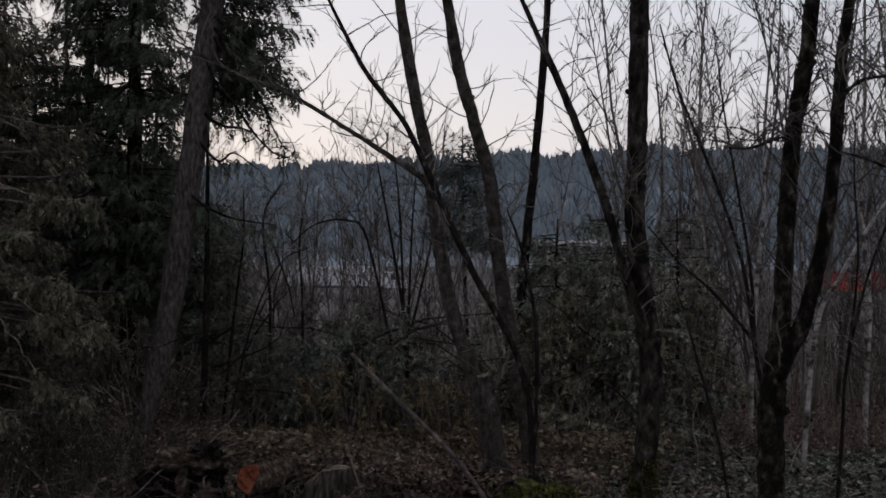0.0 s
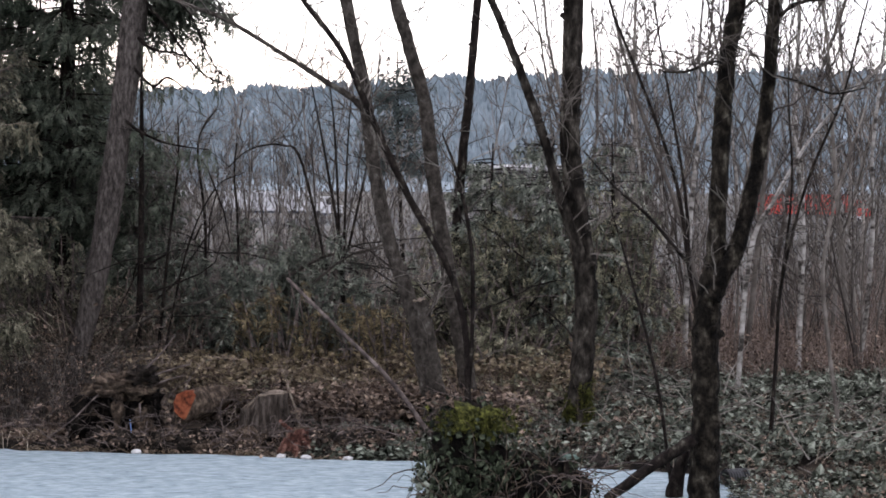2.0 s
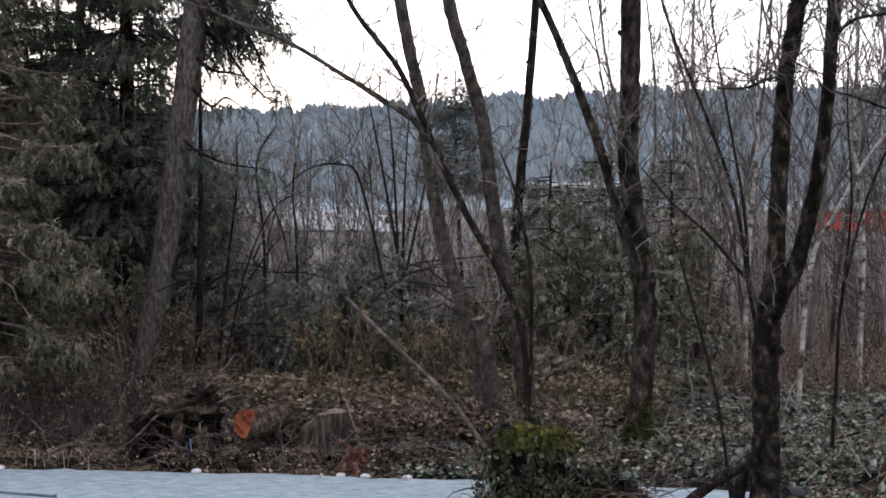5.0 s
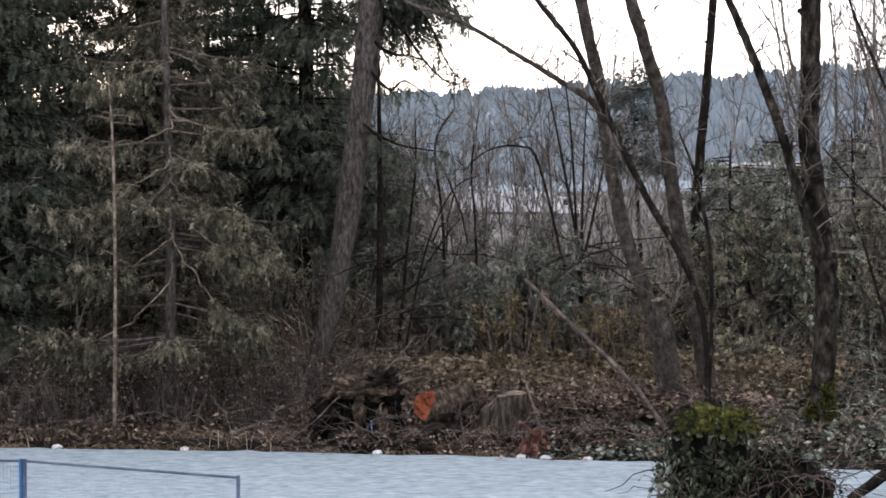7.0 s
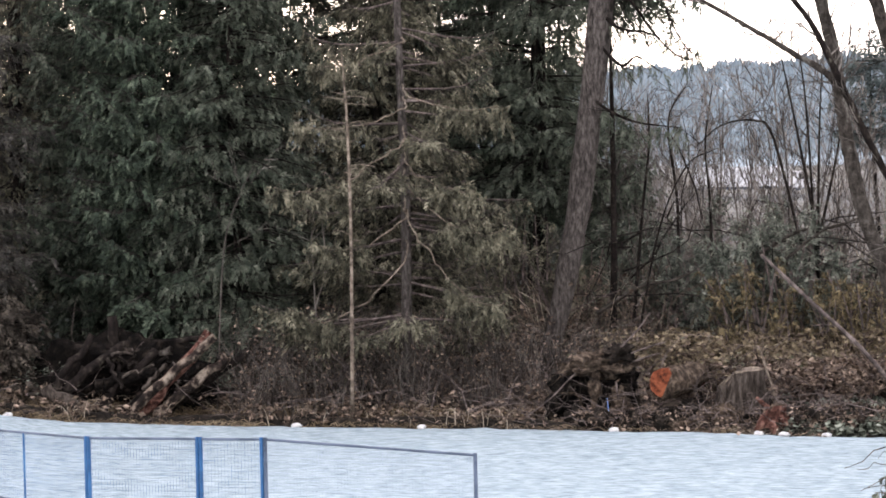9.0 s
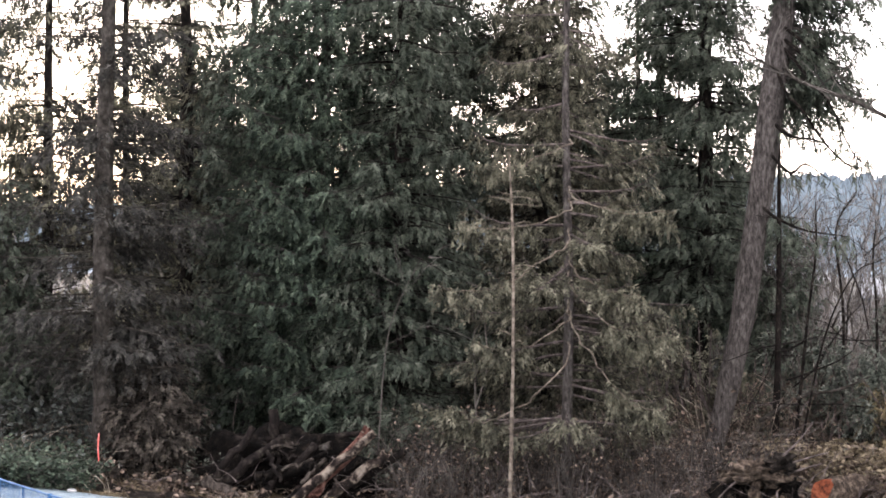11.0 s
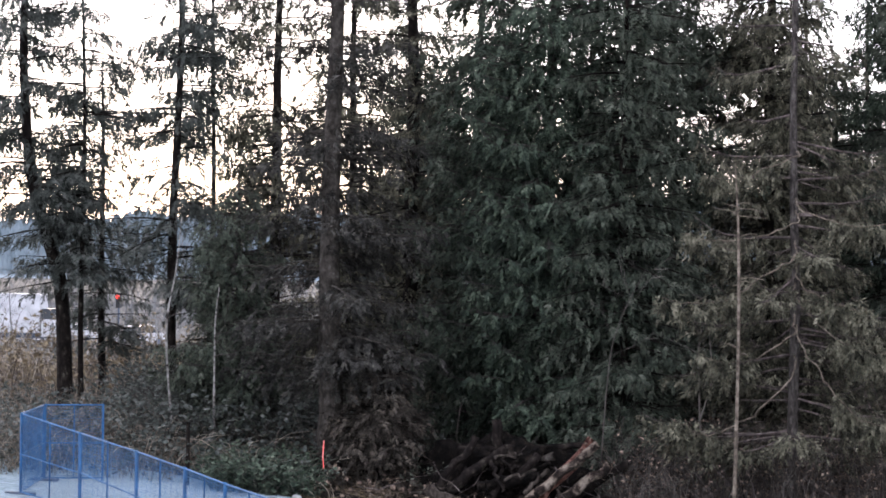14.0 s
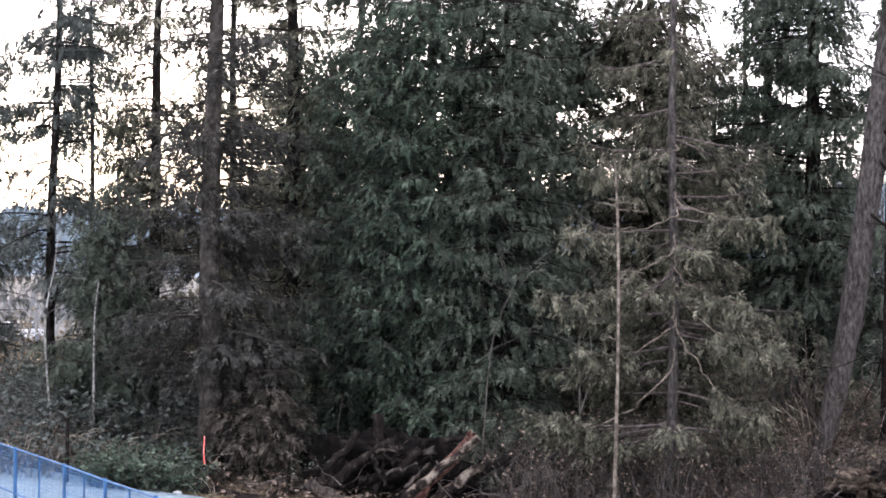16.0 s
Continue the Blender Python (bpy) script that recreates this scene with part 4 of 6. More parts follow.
sapling("thin dark sapling in the fallen boughs", [
    [(-4.6, 59.8, 0.3), (-4.6, 59.8, 4.6), (-4.7, 59.8, 6.3), (-4.5, 59.8, 7.8)]], 207, BARK_DARK, 26, r0=0.045)
sapling("thin dark sapling with a bent top", [
    [(-5.6, 60.7, 0.3), (-5.5, 60.8, 4.6), (-5.7, 60.7, 6.9), (-5.2, 60.8, 7.9)]], 208, BARK_DARK, 30, r0=0.05)
sapling("pale thin sapling curving beside the log pile", [
    [(-16.0, 54.7, 0.2), (-15.8, 54.8, 3.7), (-15.5, 54.8, 5.0), (-14.9, 55.0, 6.3)]], 209, BARK_TWIG, 8, r0=0.018)
sapling("pale forked dead stems beside the spruce", [
    [(-13.75, 55.85, 0.6), (-13.83, 55.81, 3.5), (-13.86, 55.8, 4.2), (-13.72, 55.84, 5.3)],
    [(-13.8, 55.8, 2.6), (-13.54, 55.88, 3.6), (-13.61, 55.87, 4.75), (-13.5, 55.8, 5.2)]], 212, BARK_TWIG, 6, r0=0.03)
sapling("pale birch pole under the sparse firs", [
    [(-28.0, 56.4, 0.9), (-27.8, 55.4, 4.3), (-27.6, 55.5, 6.0), (-27.5, 55.6, 7.4)]], 210, BARK_BIRCH, 10, r0=0.035, name="birch_tree")
sapling("short pale birch pole near the fence", [
    [(-26.7, 56.0, 0.8), (-26.7, 56.0, 3.1), (-26.7, 56.0, 4.6), (-26.6, 56.0, 5.6)]], 211, BARK_BIRCH, 8, r0=0.04, name="birch_tree")


def spruce_limbs():
    """Long drooping half-bare boughs of the ailing spruce, tufted towards their ends."""
    rng = np.random.default_rng(220)
    tree = next(o for o in scene.objects if o.name == "spruce_tree")
    o = np.array(tree.location)
    for pts in (
            [(-11.5, 55.6, 6.9), (-11.2, 53.8, 6.5), (-11.8, 53.7, 6.1), (-12.3, 53.6, 5.7), (-13.1, 53.4, 5.4), (-14.1, 53.2, 5.5)],
            [(-11.5, 55.6, 4.2), (-11.2, 53.8, 3.8), (-11.9, 53.7, 3.0), (-12.5, 53.6, 2.6), (-13.1, 53.4, 2.4), (-13.5, 53.3, 2.6), (-13.8, 53.2, 2.8)],
            [(-11.5, 55.6, 5.2), (-11.1, 53.9, 4.7), (-10.6, 54.0, 3.9), (-10.1, 54.1, 3.2), (-9.6, 54.2, 2.8), (-9.0, 54.2, 2.7)],
            [(-11.5, 55.6, 6.6), (-11.1, 53.9, 6.1), (-10.8, 53.9, 5.7), (-10.1, 54.1, 5.4), (-9.5, 54.2, 5.3)],
            [(-11.5, 55.6, 7.6), (-11.2, 54.2, 7.3), (-12.0, 54.0, 7.0), (-12.9, 53.8, 6.85), (-13.7, 53.7, 7.0)],
            [(-11.5, 55.6, 7.9), (-11.1, 54.2, 7.6), (-10.4, 54.2, 7.35), (-9.7, 54.3, 7.2), (-8.9, 54.4, 7.35)],
            [(-11.5, 55.6, 9.0), (-11.3, 54.4, 8.8), (-12.2, 54.2, 8.4), (-13.2, 54.0, 8.3)],
            [(-11.5, 55.6, 5.9), (-11.1, 54.0, 5.5), (-10.3, 54.0, 4.7), (-9.5, 54.1, 4.35), (-8.8, 54.2, 4.4)],
            [(-11.5, 55.6, 5.0), (-11.2, 54.0, 4.7), (-12.0, 53.8, 4.2), (-12.6, 53.7, 4.05), (-13.3, 53.6, 4.2)]):
        p, r = smooth_path(np.array(pts) - o, np.linspace(0.024, 0.008, len(pts)), 5)
        p[1:] += rng.normal(0, 0.025, (len(p) - 1, 3))
        g = Geo()
        g.tube(p, r, 6, True, 0.1, rng)
        part("limb", g.mesh("limb", PALE_WOOD, True), tree, "bare tan drooping limb")
        k = rng.integers(int(len(p) * 0.55), len(p), 150)
        b = p[k] + rng.normal(0, 0.1, (150, 3)) - np.array([0, 0, 0.08])
        a = rng.normal(0, 0.5, (150, 3)) - np.array([0, 0, 1.0])
        tagged(part("tuft", leaf_mesh("tuft", *tufts(rng, b, a, np.tile(np.array([0, -0.8, 0]), (150, 1)), 0.15 * rng.uniform(0.7, 1.3, 150), 0.4, 9), BROWN_SPRUCE), tree), kind="stuff")


spruce_limbs()


def cedar_limbs():
    """Crooked half-bare limbs high on the leaning cedar, with hanging fronds towards the ends."""
    rng = np.random.default_rng(230)
    tree = next(o for o in scene.objects if o.name == "cedar_tree")
    o = np.array(tree.location)
    for pts, n in (
            ([(-6.95, 58.4, 10.9), (-6.69, 58.12, 10.28), (-6.28, 58.16, 9.81), (-5.8, 58.2, 9.1), (-5.35, 58.25, 8.6), (-4.95, 58.3, 8.4), (-4.7, 58.3, 8.55)], 20),
            ([(-6.8, 58.4, 11.4), (-6.14, 58.18, 10.6), (-5.6, 58.2, 9.9), (-5.2, 58.3, 9.0), (-4.85, 58.3, 8.5)], 30),
            ([(-6.8, 58.4, 11.6), (-6.1, 58.2, 11.0), (-5.5, 58.2, 10.5), (-4.7, 58.3, 10.0)], 110),
            ([(-6.8, 58.4, 11.9), (-6.2, 58.3, 11.4), (-5.7, 58.3, 11.0), (-5.2, 58.4, 10.8)], 90),
            ([(-7.1, 58.4, 9.6), (-6.6, 58.3, 9.2), (-6.0, 58.3, 9.1), (-5.5, 58.4, 8.9)], 20),
            ([(-7.2, 58.4, 8.9), (-6.6, 58.3, 8.3), (-6.2, 58.3, 8.5), (-5.6, 58.3, 8.1)], 20),
            ([(-7.4, 58.4, 7.6), (-6.9, 58.2, 7.2), (-6.2, 58.2, 6.9), (-5.2, 58.2, 6.75)], 40)):
        p, r = smooth_path(np.array(pts) - o, np.linspace(0.05, 0.012, len(pts)), 5)
        g = Geo()
        g.tube(p, r, 6, True, 0.12, rng)
        for _ in range(12):
            k = int(rng.uniform(0.25, 0.98) * len(p))
            w = unit(np.array([rng.normal(0.3, 0.8), rng.normal(0, 0.5), rng.normal(-0.1, 0.6)]))
            q = p[k] + w * rng.uniform(0.2, 0.5)
            g.tube(np.array([p[k], q, q + unit(w + rng.normal(0, 0.5, 3)) * 0.35]), [0.012, 0.009, 0.005], 4, False)
        part("limb", g.mesh("limb", BARK_DARK, True), tree, "crooked half-bare limb")
        k = rng.integers(len(p) // 4, len(p), n)
        b = p[k] + rng.normal(0, 0.08, (n, 3)) - np.array([0, 0, 0.05])
        a = rng.normal(0, 0.3, (n, 3)) - np.array([0, 0, 1.0])
        tagged(part("tuft", leaf_mesh("tuft", *tufts(rng, b, a, np.tile(np.array([0, -0.8, 0]), (n, 1)), 0.17 * rng.uniform(0.6, 1.3, n), 0.3, 11), GREEN_CEDAR), tree), kind="stuff")


cedar_limbs()

# ---- far hill, road and buildings ----


def ridge(az):
    """The height of the far ridge above the plain, by direction."""
    e = np.interp(az, [-40, -30, -18, -8, -4, 0, 4, 8, 16], [1.1, 1.3, 1.8, 2.25, 2.35, 2.6, 2.8, 2.85, 2.7])
    return 2600 * math.tan(radians(e)) + 6 + 9 * noise.noise((az * 0.9, 0, 0)) + 5 * noise.noise((az * 3.1, 4, 0))


def build_hill():
    azs = np.arange(-46, 24.01, 0.5)
    prof = [(1500, 0.0), (1750, 0.18), (2050, 0.55), (2400, 0.88), (2600, 1.0), (2900, 0.9), (3300, 0.2)]
    v = [(*spot(a, dd)[:2], max(-1, (ridge(a) - 14) * s)) for dd, s in prof for a in azs]
    w = len(azs)
    f = [(j * w + i, j * w + i + 1, (j + 1) * w + i + 1, (j + 1) * w + i) for j in range(len(prof) - 1) for i in range(w - 1)]
    g = Geo()
    g.add(v, f)
    tagged(new("hill", g.mesh("hill", HAZED_HILL, True)), "long low forested hill with blue dusk haze in its colour", "hill", kind="structure")
    rng = np.random.default_rng(91)
    n = 17000
    az = rng.uniform(-36, 17, n)
    dd = rng.uniform(1560, 2640, n)
    z = np.array([max(0, (ridge(a) - 14) * np.interp(q, [p[0] for p in prof], [p[1] for p in prof])) for a, q in zip(az, dd)])
    h = rng.uniform(6, 15, n)
    r = h * rng.uniform(0.25, 0.5, n)
    base = np.stack([dd * np.sin(np.radians(az)), dd * np.cos(np.radians(az)), z - 1], 1)
    tris = []
    for lo, hi, wide in ((0.0, 0.6, 1.0), (0.35, 1.0, 0.65)):
        for k in range(4):
            a0, a1 = k * 1.571 + rng.uniform(-0.3, 0.3, n), (k + 1) * 1.571
            p0 = base + np.stack([np.cos(a0) * r * wide, np.sin(a0) * r * wide, h * lo], 1)
            p1 = base + np.stack([np.cos(a1) * r * wide, np.sin(a1) * r * wide, h * lo], 1)
            tris.append(np.stack([p0, p1, base + np.stack([0 * h, 0 * h, h * hi], 1)], 1))
    tagged(new("far_forest", tri_mesh("far_forest", np.concatenate(tris), HAZED_HILL)), "far hillside forest, its colour blued to stand for distance haze", "forest", kind="stuff")


build_hill()


def build_road():
    g = Geo()
    v, f = [], []
    xs = np.arange(-420, 421, 20)
    for x in xs:
        v += [(x, 344, -0.3), (x, 346, 0.5), (x, 356, 0.5), (x, 358, -0.3)]
    for i in range(len(xs) - 1):
        f += [(4 * i + k, 4 * i + 4 + k, 4 * i + 5 + k, 4 * i + 1 + k) for k in range(3)]
    g.add(v, f)
    tagged(new("road", g.mesh("road", ASPHALT)), "distant raised asphalt road across the fields", "road", kind="structure")


build_road()


def shed(az, dist, length, depth, wall, roof, label, windows=0):
    x, y, _ = spot(az, dist)
    ob = thing("farm_shed", label, "building", (x, y, gz(x, y)), "far sheds")
    g = Geo()
    g.box((-length / 2, -depth / 2, -0.2), (length / 2, depth / 2, wall))
    part("wall", g.mesh("wall", WALL_GREY), ob)
    g = Geo()
    l2, d2 = length / 2 + 0.4, depth / 2 + 0.5
    v = [(-l2, -d2, wall - 0.1), (l2, -d2, wall - 0.1), (l2, 0, roof), (-l2, 0, roof), (-l2, d2, wall - 0.1), (l2, d2, wall - 0.1)]
    v += [(a, b, c - 0.25) for a, b, c in v]
    g.add(v, [(0, 1, 2, 3), (3, 2, 5, 4), (6, 9, 8, 7), (9, 10, 11, 8), (0, 6, 7, 1), (4, 5, 11, 10), (0, 3, 9, 6), (3, 4, 10, 9), (1, 7, 8, 2), (2, 8, 11, 5)])
    part("roof", g.mesh("roof", ROOF_PALE), ob)
    for k in range(windows):
        g = Geo()
        wx = -length / 2 + (k + 0.5) * length / windows
        g.box((wx - 0.55, -depth / 2 - 0.06, wall - 1.9), (wx + 0.55, -depth / 2 + 0.05, wall - 0.5))
        part("window", g.mesh("window", CAR_GLASS), ob)


shed(2.4, 440, 20, 12, 8.6, 9.4, "long pale building beyond the road with a row of windows", 9)
shed(-5.9, 470, 7, 9, 3.0, 5.0, "low shed with a pale roof beyond the field")

def lump(rng, rx, ry, rz, rough, rings=16, segs=22, seed=0.0):
    """A rough closed lump as Geo, its middle at the origin."""
    v, f = [], []
    for i in range(rings + 1):
        th = math.pi * i / rings
        for j in range(segs):
            ph = 2 * math.pi * j / segs
            q = Vector((math.sin(th) * math.cos(ph), math.sin(th) * math.sin(ph), math.cos(th)))
            k = 1 + rough * (noise.noise(q * 1.8 + Vector((seed, 0, 0))) + 0.6 * noise.noise(q * 4.5 + Vector((0, seed, 0))))
            v.append((q.x * rx * k, q.y * ry * k, q.z * rz * k))
    for i in range(rings):
        for j in range(segs):
            f.append((i * segs + j, (i + 1) * segs + j, (i + 1) * segs + (j + 1) % segs, i * segs + (j + 1) % segs))
    g = Geo()
    g.add(v, f)
    return g



def car(az, dist, turn, label, lift=0.0):
    """A parked car: body, cabin with windows, lamps and four wheels."""
    x, y, _ = spot(az, dist)
    ob = thing("parked_car", label, "car", (x, y, gz(x, y) + lift), "parked cars")
    ob.rotation_euler = (0, 0, turn)
    g = Geo()
    prof = [(-2.2, 0.35), (-2.25, 0.7), (-2.1, 0.95), (-1.0, 1.02), (1.55, 1.02), (2.1, 0.9), (2.2, 0.6), (2.15, 0.35)]
    v = [(px, sy * 0.88, pz) for sy in (-1, 1) for px, pz in prof]
    n = len(prof)
    g.add(v, [tuple(range(n))[::-1], tuple(range(n, 2 * n))] + [(i, (i + 1) % n, n + (i + 1) % n, n + i) for i in range(n)])
    part("body", g.mesh("body", CAR_WHITE), ob)
    g = Geo()
    v = [(px, sy * w, pz) for sy in (-1, 1) for px, pz, w in ((-1.3, 1.0, 0.82), (-0.75, 1.5, 0.68), (1.1, 1.52, 0.68), (1.75, 1.0, 0.82))]
    g.add(v, [(3, 2, 1, 0), (4, 5, 6, 7)] + [(i, (i + 1) % 4, 4 + (i + 1) % 4, 4 + i) for i in range(4)])
    part("cabin", g.mesh("cabin", CAR_GLASS), ob, "dark glazed cabin")
    g = Geo()
    g.box((-0.8, -0.69, 1.48), (1.15, 0.69, 1.56))
    part("roof", g.mesh("roof", CAR_WHITE), ob)
    for wx in (-1.4, 1.35):
        for wy in (-0.82, 0.82):
            g = Geo()
            g.tube(np.array([(wx, wy - 0.1, 0.33), (wx, wy + 0.1, 0.33)]), 0.33, 16)
            wheel = part("wheel", g.mesh("wheel", BLACK_PLASTIC), ob)
            g = Geo()
            g.tube(np.array([(wx, wy - 0.115, 0.33), (wx, wy + 0.115, 0.33)]), 0.2, 12)
            part("rim", g.mesh("rim", DARK_STEEL), wheel)


car(-27.3, 190, 1.3, "white car parked beyond the firs")
car(-28.9, 196, 0.5, "white car parked near the road")
car(-29.6, 188, 1.6, "white car parked beside another")
car(10.1, 353.2, 3.14, "white car on the distant road", 0.5)


def box_truck(az, dist, turn):
    """A parked delivery truck: cargo box, cab with windscreen, bumper and four wheels."""
    x, y, _ = spot(az, dist)
    ob = thing("box_truck", "white box truck parked beyond the firs", "truck", (x, y, gz(x, y)))
    ob.rotation_euler = (0, 0, turn)
    for nm, lo, hi, mat in (("cargo_box", (-3.6, -1.2, 1.0), (2.2, 1.2, 3.9), CAR_WHITE), ("chassis", (-3.5, -0.9, 0.6), (4.0, 0.9, 0.97), DARK_STEEL), ("cab", (2.3, -1.1, 0.7), (4.2, 1.1, 2.0), CAR_WHITE), ("bumper", (4.2, -1.1, 0.45), (4.4, 1.1, 0.85), BLACK_PLASTIC)):
        g = Geo()
        g.box(lo, hi)
        part(nm, g.mesh(nm, mat), ob)
    g = Geo()
    v = [(px, sy * w, pz) for sy in (-1, 1) for px, pz, w in ((2.3, 2.004, 1.08), (2.3, 2.8, 1.0), (3.5, 2.8, 1.0), (4.15, 2.004, 1.08))]
    g.add(v, [(3, 2, 1, 0), (4, 5, 6, 7)] + [(i, (i + 1) % 4, 4 + (i + 1) % 4, 4 + i) for i in range(4)])
    part("windscreen", g.mesh("windscreen", CAR_GLASS), ob, "dark glazed cab window")
    for wx in (-2.4, 3.1):
        for wy in (-0.95, 0.95):
            g = Geo()
            g.tube(np.array([(wx, wy - 0.14, 0.46), (wx, wy + 0.14, 0.46)]), 0.46, 16)
            part("wheel", g.mesh("wheel", BLACK_PLASTIC), ob)


box_truck(-30.2, 182, 0.25)


def semi_truck(x, y, z, paint, cab_paint, label):
    """An articulated truck side on: a ribbed box trailer, tractor with cab and sleeper, and wheels."""
    ob = thing("semi_truck", label, "truck", (x, y, z), "trucks on the road")
    g = Geo()
    g.box((-8.0, -1.25, 1.15), (6.0, 1.25, 4.1))
    trailer = part("trailer", g.mesh("trailer", paint), ob)
    for k in range(15):
        g = Geo()
        g.box((-8.0 + k * 1.0 - 0.04, -1.29, 1.2), (-8.0 + k * 1.0 + 0.04, -1.252, 4.05))
        part("rib", g.mesh("rib", paint), trailer)
    for nm, lo, hi, mat in (("chassis", (-7.8, -0.6, 0.8), (8.6, 0.6, 1.14), DARK_STEEL), ("cab", (6.5, -1.2, 0.9), (8.4, 1.2, 3.3), cab_paint), ("hood", (8.41, -1.0, 0.9), (9.7, 1.0, 2.0), cab_paint), ("windscreen", (8.3, -1.1, 2.1), (8.46, 1.1, 3.1), CAR_GLASS), ("side_window", (7.4, -1.24, 2.1), (8.2, -1.18, 2.9), CAR_GLASS), ("fuel_tank", (6.2, -1.15, 0.5), (7.6, -0.62, 0.98), DARK_STEEL)):
        g = Geo()
        g.box(lo, hi)
        part(nm, g.mesh(nm, mat), ob)
    for wx in (-7.2, -5.9, 5.2, 6.4, 9.1):
        for wy in (-1.0, 1.0):
            g = Geo()
            g.tube(np.array([(wx, wy - 0.16, 0.5), (wx, wy + 0.16, 0.5)]), 0.5, 16)
            part("wheel", g.mesh("wheel", BLACK_PLASTIC), ob)


semi_truck(57.0, 353.5, 0.5, TRUCK_RED, TRUCK_RED, "red box trailer truck on the distant road")
semi_truck(-21.5, 353.5, 0.5, CAR_WHITE, CAR_WHITE, "white box trailer truck on the distant road")
x, y, _ = spot(-27.78, 198)
signal = thing("traffic_signal", "traffic signal on a grey pole showing red", "traffic light", (x, y, gz(x, y)))
g = Geo()
g.tube(np.array([(0, 0, 0), (0, 0, 2.9)]), 0.08, 8)
part("pole", g.mesh("pole", DARK_STEEL), signal)
g = Geo()
g.box((-0.2, -0.15, 2.85), (0.2, 0.15, 4.0))
part("housing", g.mesh("housing", BLACK_PLASTIC), signal)
g = Geo()
g.tube(np.array([(0, -0.15, 3.75), (0, -0.2, 3.75)]), 0.17, 14)
part("lens", g.mesh("lens", SIGNAL_RED), signal, "glowing red lens")

# ---- undergrowth ----


def canes(name, label, category, spots, height, mat, seed, leaf=None, leaf_n=0, leaf_size=0.06, lean=0.7, r=0.006, arch=0.5, clumpy=0.0):
    """Thin arching stems from the ground at the spots, with leaves along them."""
    rng = np.random.default_rng(seed)
    g = Geo()
    lb = []
    s = np.array([0, 0.35, 0.7, 1.0])
    for x, y in spots:
        h = height * rng.uniform(0.4, 1.15)
        if clumpy:
            h *= max(0.25, 1 + clumpy * 2 * noise.noise((x * 0.06, y * 0.06, seed)))
        az = rng.uniform(0, 6.28)
        k = lean * rng.uniform(0.2, 1.2) * h
        p = np.stack([x + math.cos(az) * k * s ** 1.4, y + math.sin(az) * k * s ** 1.4, gz(x, y) - 0.05 + h * (s - arch * s ** 3)], 1)
        g.tube(p, r * rng.uniform(0.6, 1.5) * np.array([1, 0.9, 0.7, 0.4]), 3, False)
        if leaf_n:
            t = rng.uniform(0.15, 1, leaf_n)
            lb.append(np.stack([np.interp(t, s, p[:, i]) for i in range(3)], 1) + rng.normal(0, 0.05, (leaf_n, 3)))
    tagged(new(name, g.mesh(name, mat)), label, category, kind="stuff")
    if leaf_n:
        b = np.concatenate(lb)
        n = len(b)
        a = unit(rng.normal(0, 1, (n, 3)) * np.array([1, 1, 0.5]))
        w = unit(np.cross(a, np.array([0, 0, 1.0]) + rng.normal(0, 0.5, (n, 3))))
        sz = (leaf_size * rng.uniform(0.5, 1.5, n))[:, None]
        tip, l, rr = b + a * sz, b + a * sz * 0.45 + w * sz * 0.38, b + a * sz * 0.45 - w * sz * 0.38
        tagged(new(name + "_foliage", tri_mesh(name + "_foliage", np.concatenate([np.stack([b, l, tip], 1), np.stack([b, tip, rr], 1)]), leaf)), label.split(",")[0] + ", small leaves", category, kind="stuff")


def scatter(seed, n, x0, x1, d0, d1, clump=0.0):
    """Spots on the bank: x along it, d metres behind the sheet's edge."""
    rng = np.random.default_rng(seed)
    out = []
    while len(out) < n:
        x, dd = rng.uniform(x0, x1), rng.uniform(d0, d1)
        y = edge_y(x) + dd
        if -7.9 < x < -2.5 and dd < 3.4 and rng.random() < 0.9:
            continue
        if 2.6 < x < 4.8 and dd < 6.4 and rng.random() < 0.72:
            continue
        if clump and noise.noise((x * 0.7, y * 0.7, seed)) < rng.uniform(-clump, clump):
            continue
        out.append((x, y))
    return out


def fan(seed, n, az0, az1, d0, d1):
    rng = np.random.default_rng(seed)
    return [tuple(spot(rng.uniform(az0, az1), rng.uniform(d0, d1))[:2]) for _ in range(n)]


canes("bramble", "tangled brown bramble canes on the bank", "bramble", scatter(101, 1900, -24, -1.5, 0.1, 7, 0.35) + scatter(165, 260, -1.5, 5, 0.1, 6, 0.35), 0.9, DEAD_TWIG, 102, DEAD_LEAF, 5, 0.13, r=0.009)
canes("bramble", "dense low brambles with grey-green leaves", "bramble", scatter(103, 3300, 2.5, 17, 0.4, 15, 0.55), 0.75, BARK_TWIG, 104, BRAMBLE_LEAF, 11, 0.18)
canes("bramble", "brown dead canes among low brambles", "bramble", scatter(121, 1500, 2.5, 17, 0.3, 14, 0.4), 1.1, DEAD_TWIG, 122, DEAD_LEAF, 3, 0.09, r=0.007)
canes("bramble", "grey-green bramble patch beside the maples", "bramble", scatter(105, 1100, -2.6, 4.5, 0.2, 5.0, 0.5), 0.6, BARK_TWIG, 106, BRAMBLE_LEAF, 11, 0.165)
canes("bramble", "taller olive brambles behind the root plate", "bramble", scatter(107, 1300, -7.5, 3.5, 4.8, 8.0, 0.3), 1.7, DEAD_TWIG, 108, OLIVE, 9, 0.14, 0.6, 0.008)
canes("bramble", "tall tan winter brambles behind the stump", "bramble", scatter(147, 600, -4.6, 2.0, 4.6, 7, 0.3), 1.9, DEAD_TWIG, 148, TAN_LEAF, 10, 0.14, 0.55, 0.008)
